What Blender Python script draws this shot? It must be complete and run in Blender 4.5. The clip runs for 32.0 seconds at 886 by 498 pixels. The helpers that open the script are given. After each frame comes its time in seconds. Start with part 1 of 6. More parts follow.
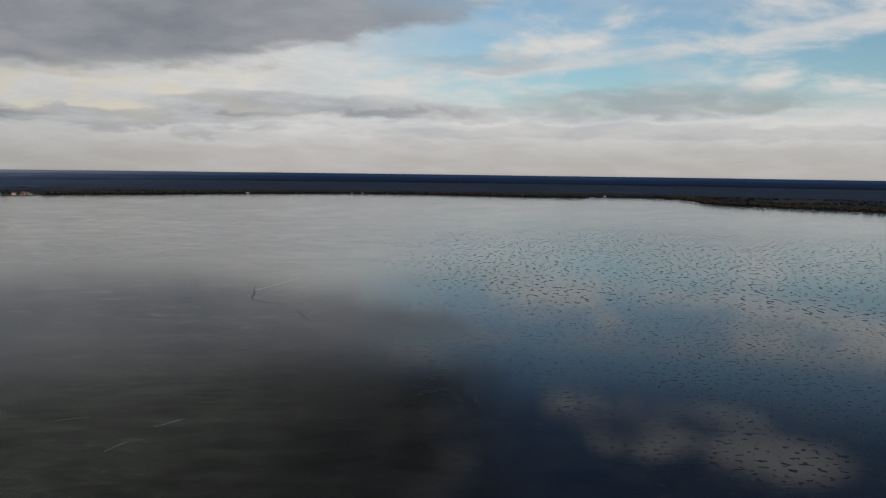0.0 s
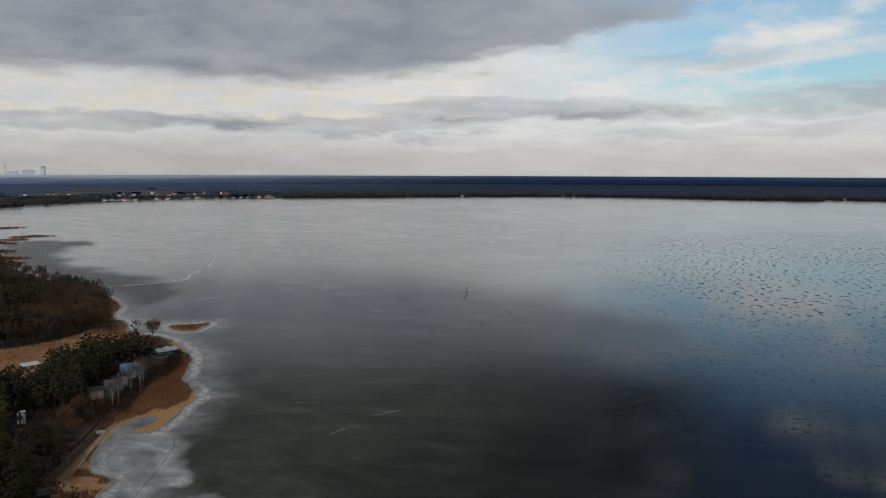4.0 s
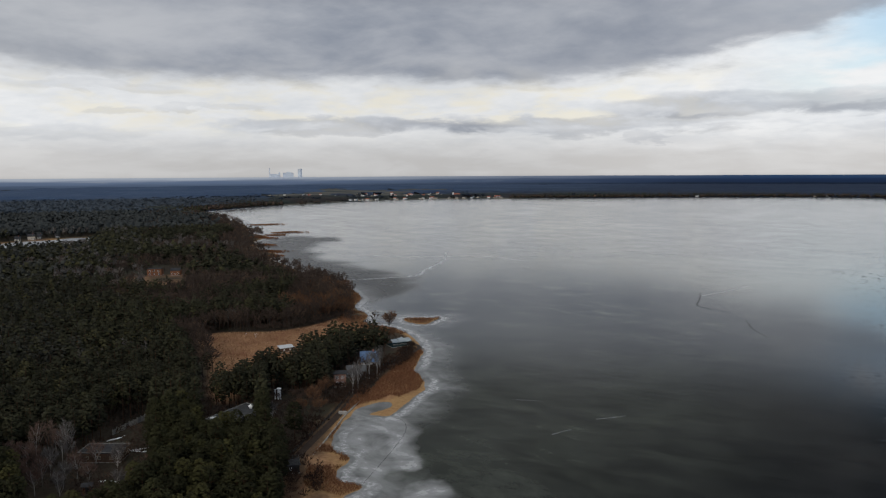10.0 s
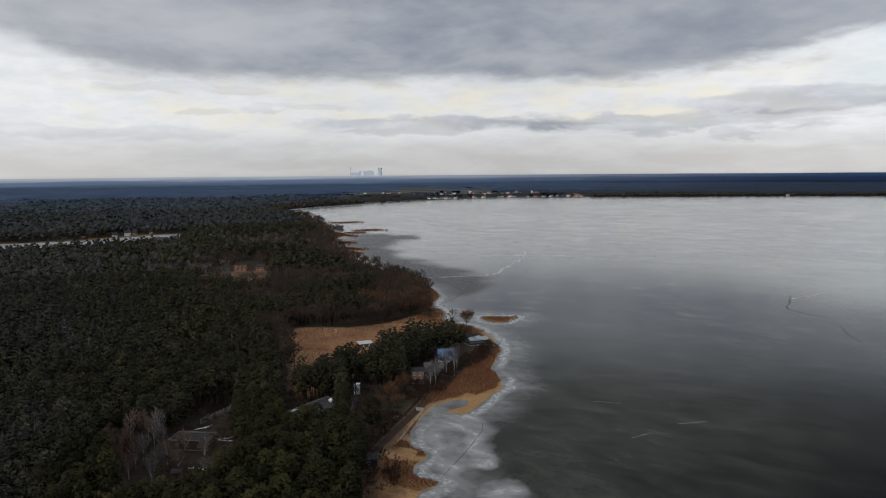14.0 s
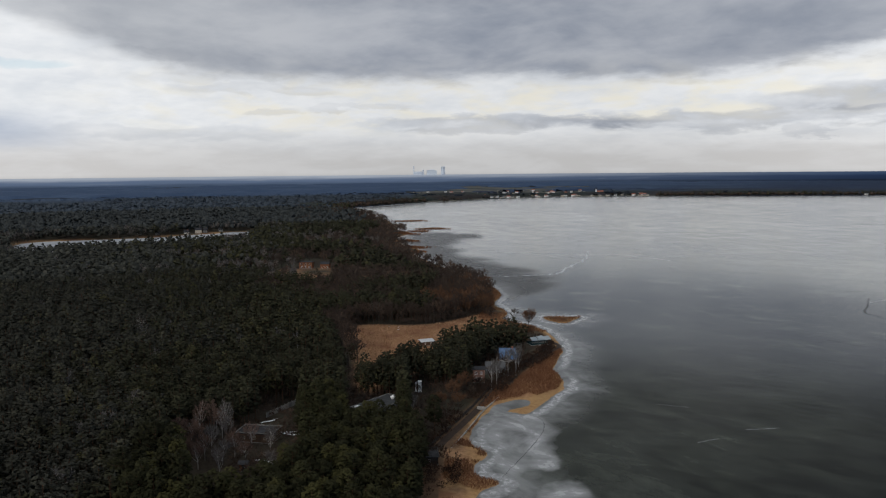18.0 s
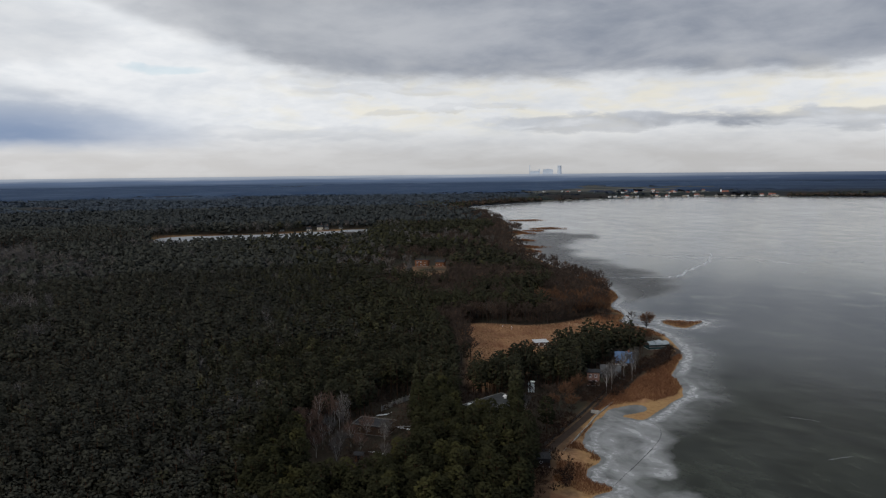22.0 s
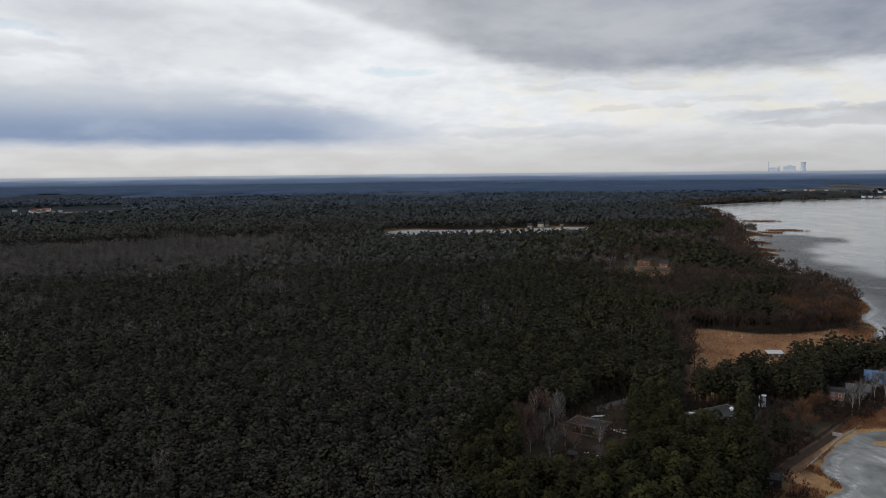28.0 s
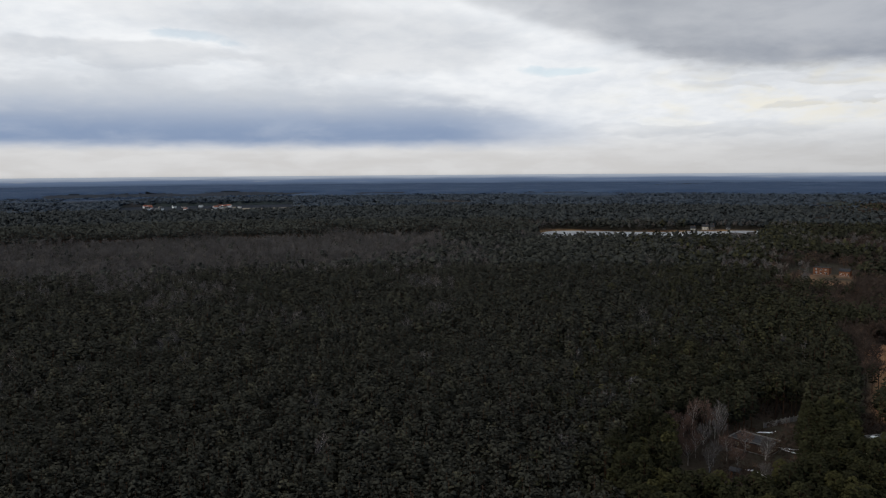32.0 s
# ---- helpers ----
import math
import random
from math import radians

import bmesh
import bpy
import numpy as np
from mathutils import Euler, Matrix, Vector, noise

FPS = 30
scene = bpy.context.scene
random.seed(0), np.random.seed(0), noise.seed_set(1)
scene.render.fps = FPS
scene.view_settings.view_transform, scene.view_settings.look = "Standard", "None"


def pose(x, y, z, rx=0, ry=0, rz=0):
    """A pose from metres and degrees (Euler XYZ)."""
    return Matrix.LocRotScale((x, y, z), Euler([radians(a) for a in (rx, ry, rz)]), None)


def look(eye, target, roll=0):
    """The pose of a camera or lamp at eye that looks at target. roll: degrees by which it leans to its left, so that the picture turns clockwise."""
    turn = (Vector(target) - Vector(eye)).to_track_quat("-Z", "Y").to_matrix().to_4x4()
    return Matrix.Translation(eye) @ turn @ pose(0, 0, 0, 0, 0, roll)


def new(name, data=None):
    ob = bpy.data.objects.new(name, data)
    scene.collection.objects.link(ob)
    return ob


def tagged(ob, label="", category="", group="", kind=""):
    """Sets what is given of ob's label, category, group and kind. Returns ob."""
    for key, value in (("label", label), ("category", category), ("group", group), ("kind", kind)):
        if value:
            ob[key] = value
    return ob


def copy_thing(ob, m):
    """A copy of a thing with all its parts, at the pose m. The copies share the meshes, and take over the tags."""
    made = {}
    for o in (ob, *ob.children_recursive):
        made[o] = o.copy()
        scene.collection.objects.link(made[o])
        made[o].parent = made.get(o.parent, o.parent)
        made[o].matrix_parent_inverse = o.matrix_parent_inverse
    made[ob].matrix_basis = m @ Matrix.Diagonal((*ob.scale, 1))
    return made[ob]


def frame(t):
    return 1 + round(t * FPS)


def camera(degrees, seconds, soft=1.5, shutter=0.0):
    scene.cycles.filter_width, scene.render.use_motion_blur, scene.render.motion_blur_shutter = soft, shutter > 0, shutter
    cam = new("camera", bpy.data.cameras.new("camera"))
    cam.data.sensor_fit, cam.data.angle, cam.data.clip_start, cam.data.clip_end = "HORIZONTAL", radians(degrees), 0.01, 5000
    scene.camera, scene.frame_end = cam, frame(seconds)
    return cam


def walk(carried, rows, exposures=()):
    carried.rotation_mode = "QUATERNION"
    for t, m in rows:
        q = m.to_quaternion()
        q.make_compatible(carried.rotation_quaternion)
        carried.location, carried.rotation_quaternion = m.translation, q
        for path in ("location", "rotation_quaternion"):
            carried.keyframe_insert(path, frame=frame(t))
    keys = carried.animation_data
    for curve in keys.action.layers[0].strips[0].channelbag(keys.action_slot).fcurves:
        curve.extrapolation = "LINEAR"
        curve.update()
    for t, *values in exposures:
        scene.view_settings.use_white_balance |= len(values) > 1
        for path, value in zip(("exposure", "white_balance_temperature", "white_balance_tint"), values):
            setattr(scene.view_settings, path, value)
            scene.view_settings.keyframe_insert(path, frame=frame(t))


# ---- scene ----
EYE = 90.0
cam = camera(60.74, 32.0, soft=1.25)
ROWS = [
    (0.0, 0.00, -5.90, 0.74), (0.5, 2.02, -5.87, 0.70), (1.0, 4.05, -5.85, 0.66), (1.5, 6.10, -5.85, 0.59),
    (2.0, 8.13, -5.84, 0.52), (2.5, 10.12, -5.83, 0.44), (3.0, 12.09, -5.82, 0.36), (3.5, 14.07, -5.81, 0.25),
    (5.5, 20.74, -5.79, 0.11), (6.0, 22.19, -5.78, 0.00), (6.5, 23.66, -5.77, -0.06), (7.0, 25.12, -5.77, -0.09),
    (7.5, 26.54, -5.76, -0.14), (8.0, 27.93, -5.76, -0.19), (8.5, 29.30, -5.76, -0.23), (9.0, 30.61, -5.76, -0.26),
    (9.5, 31.87, -5.76, -0.28), (10.0, 33.06, -5.77, -0.31), (10.5, 34.16, -5.77, -0.35), (11.0, 35.16, -5.78, -0.37),
    (11.5, 36.05, -5.80, -0.40), (12.0, 36.79, -5.81, -0.42), (12.5, 37.43, -5.83, -0.44), (13.0, 38.02, -5.84, -0.45),
    (13.5, 38.55, -5.85, -0.45), (14.0, 39.00, -5.85, -0.45), (14.5, 39.40, -5.86, -0.45), (16.5, 41.10, -5.87, -0.46),
    (17.0, 41.81, -5.88, -0.47), (17.5, 42.70, -5.89, -0.50), (18.0, 43.74, -5.90, -0.53), (18.5, 44.83, -5.90, -0.56),
    (19.0, 45.93, -5.91, -0.58), (19.5, 47.01, -5.91, -0.60), (20.0, 48.09, -5.91, -0.63), (20.5, 49.18, -5.90, -0.64),
    (21.0, 50.27, -5.89, -0.61), (21.5, 51.36, -5.88, -0.58), (22.0, 52.46, -5.88, -0.55), (22.5, 53.59, -5.88, -0.54),
    (23.0, 54.80, -5.89, -0.54), (23.5, 56.11, -5.89, -0.54), (24.0, 57.47, -5.90, -0.55), (24.5, 58.86, -5.90, -0.55),
    (25.0, 60.28, -5.91, -0.54), (25.5, 61.73, -5.92, -0.54), (27.5, 67.62, -5.94, -0.54), (28.0, 69.10, -5.95, -0.54),
    (28.5, 70.58, -5.96, -0.54), (29.0, 72.04, -5.96, -0.55), (29.5, 73.51, -5.94, -0.57), (30.0, 74.99, -5.93, -0.57),
    (30.5, 76.47, -5.91, -0.55), (31.0, 77.96, -5.89, -0.50), (31.5, 79.43, -5.88, -0.46), (32.0, 80.88, -5.87, -0.41),
]
EXPOSURES = [(0.0, -0.36, 6650, 10), (3.0, -0.24, 6600, 10), (6.0, -0.06, 6540, 10), (10.0, 0.08, 6440, 10), (13.0, 0.08, 6420, 10), (20.0, 0.07, 6380, 10), (25.0, 0.10, 6380, 10), (32.0, 0.13, 6370, 10)]
walk(cam, [(t, pose(0, 0, EYE, 90 + pitch, 0, yaw) @ pose(0, 0, 0, 0, 0, roll)) for t, yaw, pitch, roll in ROWS], EXPOSURES)

# ---- world, sun ----
SUN_AZ, SUN_EL = 200.0, 22.0      # degrees, azimuth counted to the left from +y


class Val:
    """A shader socket with plain arithmetic."""

    def __init__(self, tree, sock):
        self.tree, self.sock = tree, sock

    def op(self, kind, *others, clamp=False):
        node = self.tree.nodes.new("ShaderNodeMath")
        node.operation, node.use_clamp = kind, clamp
        for slot, value in zip(node.inputs, (self, *others)):
            if isinstance(value, Val):
                self.tree.links.new(value.sock, slot)
            else:
                slot.default_value = value
        return Val(self.tree, node.outputs[0])

    def __add__(self, o): return self.op("ADD", o)
    def __sub__(self, o): return self.op("SUBTRACT", o)
    def __mul__(self, o): return self.op("MULTIPLY", o)
    def __truediv__(self, o): return self.op("DIVIDE", o)
    def clamp(self): return self.op("ADD", 0.0, clamp=True)

    def step(self, a, b, lo=0.0, hi=1.0):
        """Smoothly from lo to hi as the value goes from a to b."""
        node = self.tree.nodes.new("ShaderNodeMapRange")
        node.interpolation_type = "SMOOTHSTEP"
        self.tree.links.new(self.sock, node.inputs["Value"])
        for key, value in (("From Min", a), ("From Max", b), ("To Min", lo), ("To Max", hi)):
            node.inputs[key].default_value = value
        return Val(self.tree, node.outputs[0])


def mix(tree, factor, a, b):
    """A colour between a and b (sockets or colours)."""
    node = tree.nodes.new("ShaderNodeMix")
    node.data_type = "RGBA"
    for slot, value in ((node.inputs[0], factor), (node.inputs[6], a), (node.inputs[7], b)):
        if isinstance(value, Val):
            tree.links.new(value.sock, slot)
        elif isinstance(value, (float, int)):
            slot.default_value = value
        else:
            slot.default_value = (*value, 1.0)
    return Val(tree, node.outputs[2])


def noise_of(tree, vector, scale, detail=4.0, rough=0.55, distort=0.0, stretch=None):
    if stretch:
        m = tree.nodes.new("ShaderNodeMapping")
        m.inputs["Scale"].default_value = stretch
        tree.links.new(vector.sock, m.inputs["Vector"])
        vector = Val(tree, m.outputs[0])
    node = tree.nodes.new("ShaderNodeTexNoise")
    tree.links.new(vector.sock, node.inputs["Vector"])
    for key, value in (("Scale", scale), ("Detail", detail), ("Roughness", rough), ("Distortion", distort)):
        node.inputs[key].default_value = value
    return Val(tree, node.outputs[0])


def build_world():
    world = bpy.data.worlds.new("sky")
    scene.world = world
    world.use_nodes = True
    tree = world.node_tree
    tree.nodes.clear()
    coord = tree.nodes.new("ShaderNodeTexCoord")
    split = tree.nodes.new("ShaderNodeSeparateXYZ")
    tree.links.new(coord.outputs["Generated"], split.inputs[0])
    x, y, z = (Val(tree, o) for o in split.outputs)
    az = (x * -1.0).op("ARCTAN2", y) * 57.29578
    el = z.op("ARCSINE") * 57.29578
    # a flat cloud deck seen from below: lumpy overhead, drawn out near the horizon
    comb = tree.nodes.new("ShaderNodeCombineXYZ")
    deck = z.op("MAXIMUM", 0.0) + 0.20
    tree.links.new((x / deck).sock, comb.inputs[0])
    tree.links.new((y / deck).sock, comb.inputs[1])
    plane = Val(tree, comb.outputs[0])
    n1 = noise_of(tree, plane, 1.25, 6, 0.52, 0.2)
    n2 = noise_of(tree, plane, 3.8, 6, 0.56, 0.25)
    n3 = noise_of(tree, plane, 0.85, 4, 0.5)
    n4 = noise_of(tree, plane, 2.1, 7, 0.56, 0.3)
    n5 = noise_of(tree, plane, 10.0, 5, 0.58, 0.3)
    a = az + (n1 - 0.5) * 14.0 + (n2 - 0.5) * 5.0
    e = el + (n2 - 0.5) * 1.9 + (n1 - 0.5) * 1.5

    def bank(a0, e0, wa, we, hard=1.0):
        """A cloud bank round a direction, as a soft ellipse."""
        u, v = (a - a0) * (1 / wa), (e - e0) * (1 / we)
        r = u * u + v * v
        return r.step(1.0 + hard * 0.55, 1.0 - hard * 0.55)

    def small_bank(a0, e0, wa, we, hard=1.35):
        """The same with a calmer outline."""
        u, v = (az + (n2 - 0.5) * 7.0 - a0) * (1 / wa), (el + (n2 - 0.5) * 2.2 + (n5 - 0.5) * 1.0 - e0) * (1 / we)
        return (u * u + v * v).step(1.0 + hard * 0.6, 1.0 - hard * 0.6)

    # the great dark sheet: its lower edge sinks towards the middle and lifts at both ends
    left = ((a - 55.0) * (1 / 20.0)).op("MAXIMUM", 0.0)
    right = ((a * -1.0 + 30.0) * (1 / 30.0)).op("MAXIMUM", 0.0)
    low = left * left * 4.4 + right * right * 4.4 + 6.5
    rag = (e - low) + (n5 - 0.5) * 1.0
    sheet = rag.step(-0.5, 1.0) * a.step(86, 66) * a.step(-18, 6) * el.step(40, 27)
    sheet = sheet * (el.step(10.5, 14.0) * a.step(12, -2) * -0.9 + 1.0)
    # its underside: darker rolls and paler breaks
    roll = (n1 * 0.25 + n4 * 0.5 + n2 * 0.25).step(0.34, 0.66)
    banks = bank(23, 3.45, 14, 0.75) + bank(10, 4.6, 11, 0.85) + bank(38.5, 3.4, 10, 0.6) + bank(-1, 4.2, 9, 0.6) * 0.7
    banks = banks + bank(-14, 2.9, 19, 0.55) * 0.6 + bank(57, 5.9, 5.0, 0.35) * 0.5
    banks = banks + bank(64, 2.9, 9, 0.5) * 0.45 + bank(56, 4.4, 2.2, 0.3) * 0.5 + bank(51.5, 4.5, 1.8, 0.25) * 0.5 + bank(48, 4.7, 2.4, 0.22) * 0.4
    banks = banks + bank(66, 8.2, 4.5, 0.5) * 0.35 + bank(62, 6.6, 4.5, 0.4) * 0.3 + small_bank(18, 2.4, 2.0, 0.22) * 0.6
    # a thin blue-grey veil over the eastern gap
    veil = bank(-16, 5.0, 9, 1.1, 1.2) * 0.75 + bank(-3, 8.0, 6, 0.6, 1.3) * 0.4
    # a long blue-grey bank in the west with a flat foot and a billowing top
    crest = az.step(72, 92) * 2.3 + (n2 - 0.5) * 3.0 + (n1 - 0.5) * 2.0 + (n5 - 0.5) * 1.2 + 4.9
    west = (crest - el).step(-0.7, 1.6) * (el + (n2 - 0.5) * 0.7).step(1.4, 2.5) * (az + (n1 - 0.5) * 9).step(66, 82)
    deep = (el + (n4 - 0.5) * 2.4).step(6.2, 3.0)
    soft = bank(86, 9.4, 10, 2.4, 1.2) * 0.30 + bank(104, 8.3, 9, 0.8) * 0.3 + bank(96, 11.5, 9, 1.6, 1.2) * 0.2
    grey = (sheet * (roll * -0.16 + 0.96) + banks * (n2.step(0.28, 0.6) * 0.28 + 0.20) + soft).clamp()
    # blue gaps
    gap = (az - (el - 7.0).op("MAXIMUM", 0.0) * 0.5).step(14, -8) * el.step(3.4, 6.5) * el.step(44, 30)
    gap = (gap * n3.step(0.26, 0.50) * n4.step(0.66, 0.44)).clamp()
    streak = (el - (az * -0.105 + 6.9)).op("ABSOLUTE").step(0.75, 0.15) * az.step(6, -4) * n2.step(0.3, 0.55) * 0.75
    gap = gap * (streak * -1.0 + 1.0)
    gap = gap.op("MAXIMUM", el.step(10.5, 14) * az.step(6, -3) * el.step(46, 36) * 0.96)
    puffs = (small_bank(-11.5, 17.2, 3.6, 1.3) + small_bank(-15.5, 19.0, 3.4, 1.2) + small_bank(-24.5, 19.2, 4.8, 1.5) * 0.85 + small_bank(-20.5, 17.0, 4.0, 0.6) * 0.5 + small_bank(-1.2, 21.6, 1.8, 0.8) * 0.6).clamp()
    gap = gap * (puffs * n4.step(0.30, 0.62) * -0.95 + 1.0)
    small = bank(73, 7.4, 2.4, 0.4, 1.5) * 0.3 + bank(99, 9.6, 2.4, 0.4, 1.5) * 0.3
    sky = tree.nodes.new("ShaderNodeTexSky")
    sky.sky_type, sky.sun_disc = "NISHITA", False
    sky.sun_elevation, sky.sun_rotation = radians(SUN_EL), radians(-SUN_AZ)
    sky.air_density, sky.dust_density, sky.ozone_density = 1.2, 0.5, 3.0
    clear = tree.nodes.new("ShaderNodeMix")
    clear.data_type, clear.blend_type = "RGBA", "MULTIPLY"
    clear.inputs[0].default_value = 1.0
    tree.links.new(sky.outputs[0], clear.inputs[6])
    clear.inputs[7].default_value = (0.096, 0.112, 0.120, 1)
    clear = mix(tree, el.step(13.5, 19.0) * 0.85, Val(tree, clear.outputs[2]), (0.030, 0.085, 0.23))
    white = mix(tree, (n4 * 0.7 + n5 * 0.3).step(0.28, 0.66), (0.665, 0.69, 0.72), (0.84, 0.845, 0.845))
    warm = (el.step(1.8, 4.5) * el.step(9.0, 5.5) * az.step(74, 54) * az.step(2, 25) * n2.step(0.42, 0.66)).clamp()
    white = mix(tree, warm * 0.75, white, (0.87, 0.81, 0.65))
    haze = (e * 0.6 + el * 0.4).step(3.6, 0.6)
    east_side = az.step(12, 32) * az.step(72, 50)
    white = mix(tree, east_side * 0.22, white, (0.40, 0.41, 0.42))
    white = mix(tree, haze * (n4.step(0.36, 0.64) * -0.2 + 1.0), white, mix(tree, east_side, (0.57, 0.555, 0.54), (0.485, 0.475, 0.465)))
    cover = mix(tree, (gap + small).clamp(), white, clear)
    cover = mix(tree, veil * (n2.step(0.3, 0.6) * 0.5 + 0.4), cover, (0.36, 0.43, 0.47))
    dark = mix(tree, roll, (0.163, 0.192, 0.252), (0.33, 0.349, 0.392))
    dark = mix(tree, az.step(44, 14) * az.step(-8, 10) * 0.45, dark, (0.20, 0.225, 0.28))
    dark = mix(tree, az.step(18, -4) * 0.75, dark, (0.36, 0.375, 0.41))
    dark = mix(tree, az.step(48, 66) * 0.5, dark, (0.43, 0.44, 0.455))
    cover = mix(tree, grey * 0.92, cover, dark)
    gloom = mix(tree, az.step(22, 4), (0.085, 0.087, 0.083), (0.045, 0.046, 0.046))
    gloom = mix(tree, n4.step(0.42, 0.66), gloom, (0.11, 0.11, 0.112))
    cover = mix(tree, el.step(11.5, 17) * (az + (n2 - 0.5) * 9.0).step(-8, 3) * el.step(36, 28) * 0.92, cover, gloom)
    west_tone = mix(tree, deep, (0.45, 0.48, 0.525), (0.205, 0.275, 0.41))
    cover = mix(tree, (west * (deep * 0.25 + n4.step(0.25, 0.6) * 0.2 + 0.5)).clamp(), cover, west_tone)
    cover = mix(tree, z.step(0.0, -0.02), cover, (0.10, 0.11, 0.11))
    bg = tree.nodes.new("ShaderNodeBackground")
    out = tree.nodes.new("ShaderNodeOutputWorld")
    tree.links.new(cover.sock, bg.inputs[0])
    tree.links.new(bg.outputs[0], out.inputs[0])
    bg.inputs[1].default_value = 1.0


build_world()
sun = new("sun", bpy.data.lights.new("sun", "SUN"))
sun.data.energy, sun.data.angle, sun.data.color = 0.9, radians(11), (1.0, 0.93, 0.84)
sun.matrix_world = look((-math.sin(radians(SUN_AZ)) * 100, math.cos(radians(SUN_AZ)) * 100, 100 * math.tan(radians(SUN_EL))), (0, 0, 0))


# ---- materials ----
def material(name, rough=0.8, metal=0.0, spec=0.12):
    m = bpy.data.materials.new(name)
    m.use_nodes = True
    tree = m.node_tree
    p = tree.nodes["Principled BSDF"]
    p.inputs["Roughness"].default_value, p.inputs["Metallic"].default_value = rough, metal
    p.inputs["Specular IOR Level"].default_value = spec
    return m, tree, p


def place_of(tree):
    geo = tree.nodes.new("ShaderNodeNewGeometry")
    return Val(tree, geo.outputs["Position"])


def island(tree):
    geo = tree.nodes.new("ShaderNodeNewGeometry")
    return Val(tree, geo.outputs["Random Per Island"])


def chance(tree):
    return Val(tree, tree.nodes.new("ShaderNodeObjectInfo").outputs["Random"])


def attribute(tree, name):
    node = tree.nodes.new("ShaderNodeAttribute")
    node.attribute_name = name
    return Val(tree, node.outputs["Fac"])


def bump(tree, p, height, strength=0.3, distance=0.1):
    node = tree.nodes.new("ShaderNodeBump")
    node.inputs["Strength"].default_value, node.inputs["Distance"].default_value = strength, distance
    tree.links.new(height.sock, node.inputs["Height"])
    tree.links.new(node.outputs[0], p.inputs["Normal"])


def plain(name, a, b, scale=3.0, rough=0.8, metal=0.0, relief=0.2, by_object=0.0, fine=8.0):
    """Two tones mixed at two scales, with fine relief."""
    m, tree, p = material(name, rough, metal)
    at = place_of(tree)
    f = noise_of(tree, at, scale, 5, 0.6) * 0.6 + noise_of(tree, at, scale * fine, 4, 0.6) * 0.4
    f = f.step(0.3, 0.7)
    if by_object:
        f = (f * (1 - by_object) + chance(tree) * by_object).clamp()
    tree.links.new(mix(tree, f, a, b).sock, p.inputs["Base Color"])
    if relief:
        bump(tree, p, noise_of(tree, at, scale * fine, 5, 0.65), relief, 0.05)
    return m


def foliage(name, dark, light, warm, by_object=False, needles=0.0, grain=1.1):
    """Leaves and twigs; needles gives soft tufts of relief of that strength, their gaps darkened in the colour."""
    m, tree, p = material(name, 0.85, 0.0, 0.04)
    at = place_of(tree)
    tone = chance(tree) if by_object else attribute(tree, "tone")
    stand = noise_of(tree, at, 0.012, 3, 0.5)
    f = tone * 0.42 + island(tree) * 0.24 + (stand - 0.5) * 0.9 + 0.14
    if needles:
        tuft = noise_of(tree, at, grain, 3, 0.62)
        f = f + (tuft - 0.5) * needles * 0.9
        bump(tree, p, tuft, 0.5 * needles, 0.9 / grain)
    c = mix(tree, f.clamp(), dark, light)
    c = mix(tree, tone.step(0.78, 1.0) * 0.7, c, warm)
    tree.links.new(c.sock, p.inputs["Base Color"])
    return m


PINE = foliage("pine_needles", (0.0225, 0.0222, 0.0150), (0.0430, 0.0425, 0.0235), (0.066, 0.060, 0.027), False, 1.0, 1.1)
# A lighter, greyer copy of PINE for stands past a western bearing
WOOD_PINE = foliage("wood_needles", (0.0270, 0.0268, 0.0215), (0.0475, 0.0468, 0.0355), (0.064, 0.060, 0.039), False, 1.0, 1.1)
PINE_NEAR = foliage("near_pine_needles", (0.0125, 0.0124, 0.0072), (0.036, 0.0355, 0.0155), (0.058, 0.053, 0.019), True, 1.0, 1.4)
TWIG_BROWN = foliage("brown_twigs", (0.044, 0.033, 0.0265), (0.086, 0.061, 0.048), (0.125, 0.079, 0.054))
TWIG_ROSY = foliage("rosy_birch_twigs", (0.095, 0.060, 0.047), (0.165, 0.108, 0.086), (0.19, 0.128, 0.10))
TWIG_ORANGE = foliage("willow_twigs", (0.085, 0.045, 0.027), (0.145, 0.077, 0.044), (0.18, 0.098, 0.056))
TWIG_GREY = foliage("grey_twigs", (0.085, 0.076, 0.070), (0.155, 0.138, 0.127), (0.18, 0.15, 0.127))
REED = foliage("dry_reeds", (0.135, 0.062, 0.032), (0.225, 0.108, 0.055), (0.29, 0.155, 0.078))
STRAW = foliage("straw_grass", (0.20, 0.108, 0.058), (0.35, 0.210, 0.118), (0.44, 0.29, 0.175))
# Haze of distance tinted into the needle colours, from grey to blue outward
HAZE_GREY_PINE = foliage("haze_grey_needles", (0.030, 0.0310, 0.0265), (0.060, 0.0610, 0.0510), (0.070, 0.068, 0.054), False, 0.35, 0.8)
MID_PINE = foliage("outer_haze_needles", (0.034, 0.0375, 0.0370), (0.052, 0.0560, 0.0545), (0.058, 0.060, 0.055), False, 0.2, 0.8)
OUTER_PINE = foliage("outlying_haze_needles", (0.041, 0.051, 0.063), (0.058, 0.070, 0.085), (0.062, 0.072, 0.086), False, 0.15, 0.6)
WEST_PINE = foliage("western_haze_needles", (0.042, 0.062, 0.100), (0.054, 0.077, 0.118), (0.058, 0.079, 0.118), False, 0.15, 0.6)
FAR_PINE = foliage("distant_haze_needles", (0.011, 0.016, 0.026), (0.019, 0.026, 0.038), (0.026, 0.028, 0.034), False, 0.6, 0.3)
TENT = plain("tent_cloth", (0.20, 0.235, 0.25), (0.34, 0.375, 0.39), 0.5, 0.6)
TEAL = plain("teal_painted_boards", (0.018, 0.042, 0.045), (0.035, 0.072, 0.074), 0.6, 0.7)
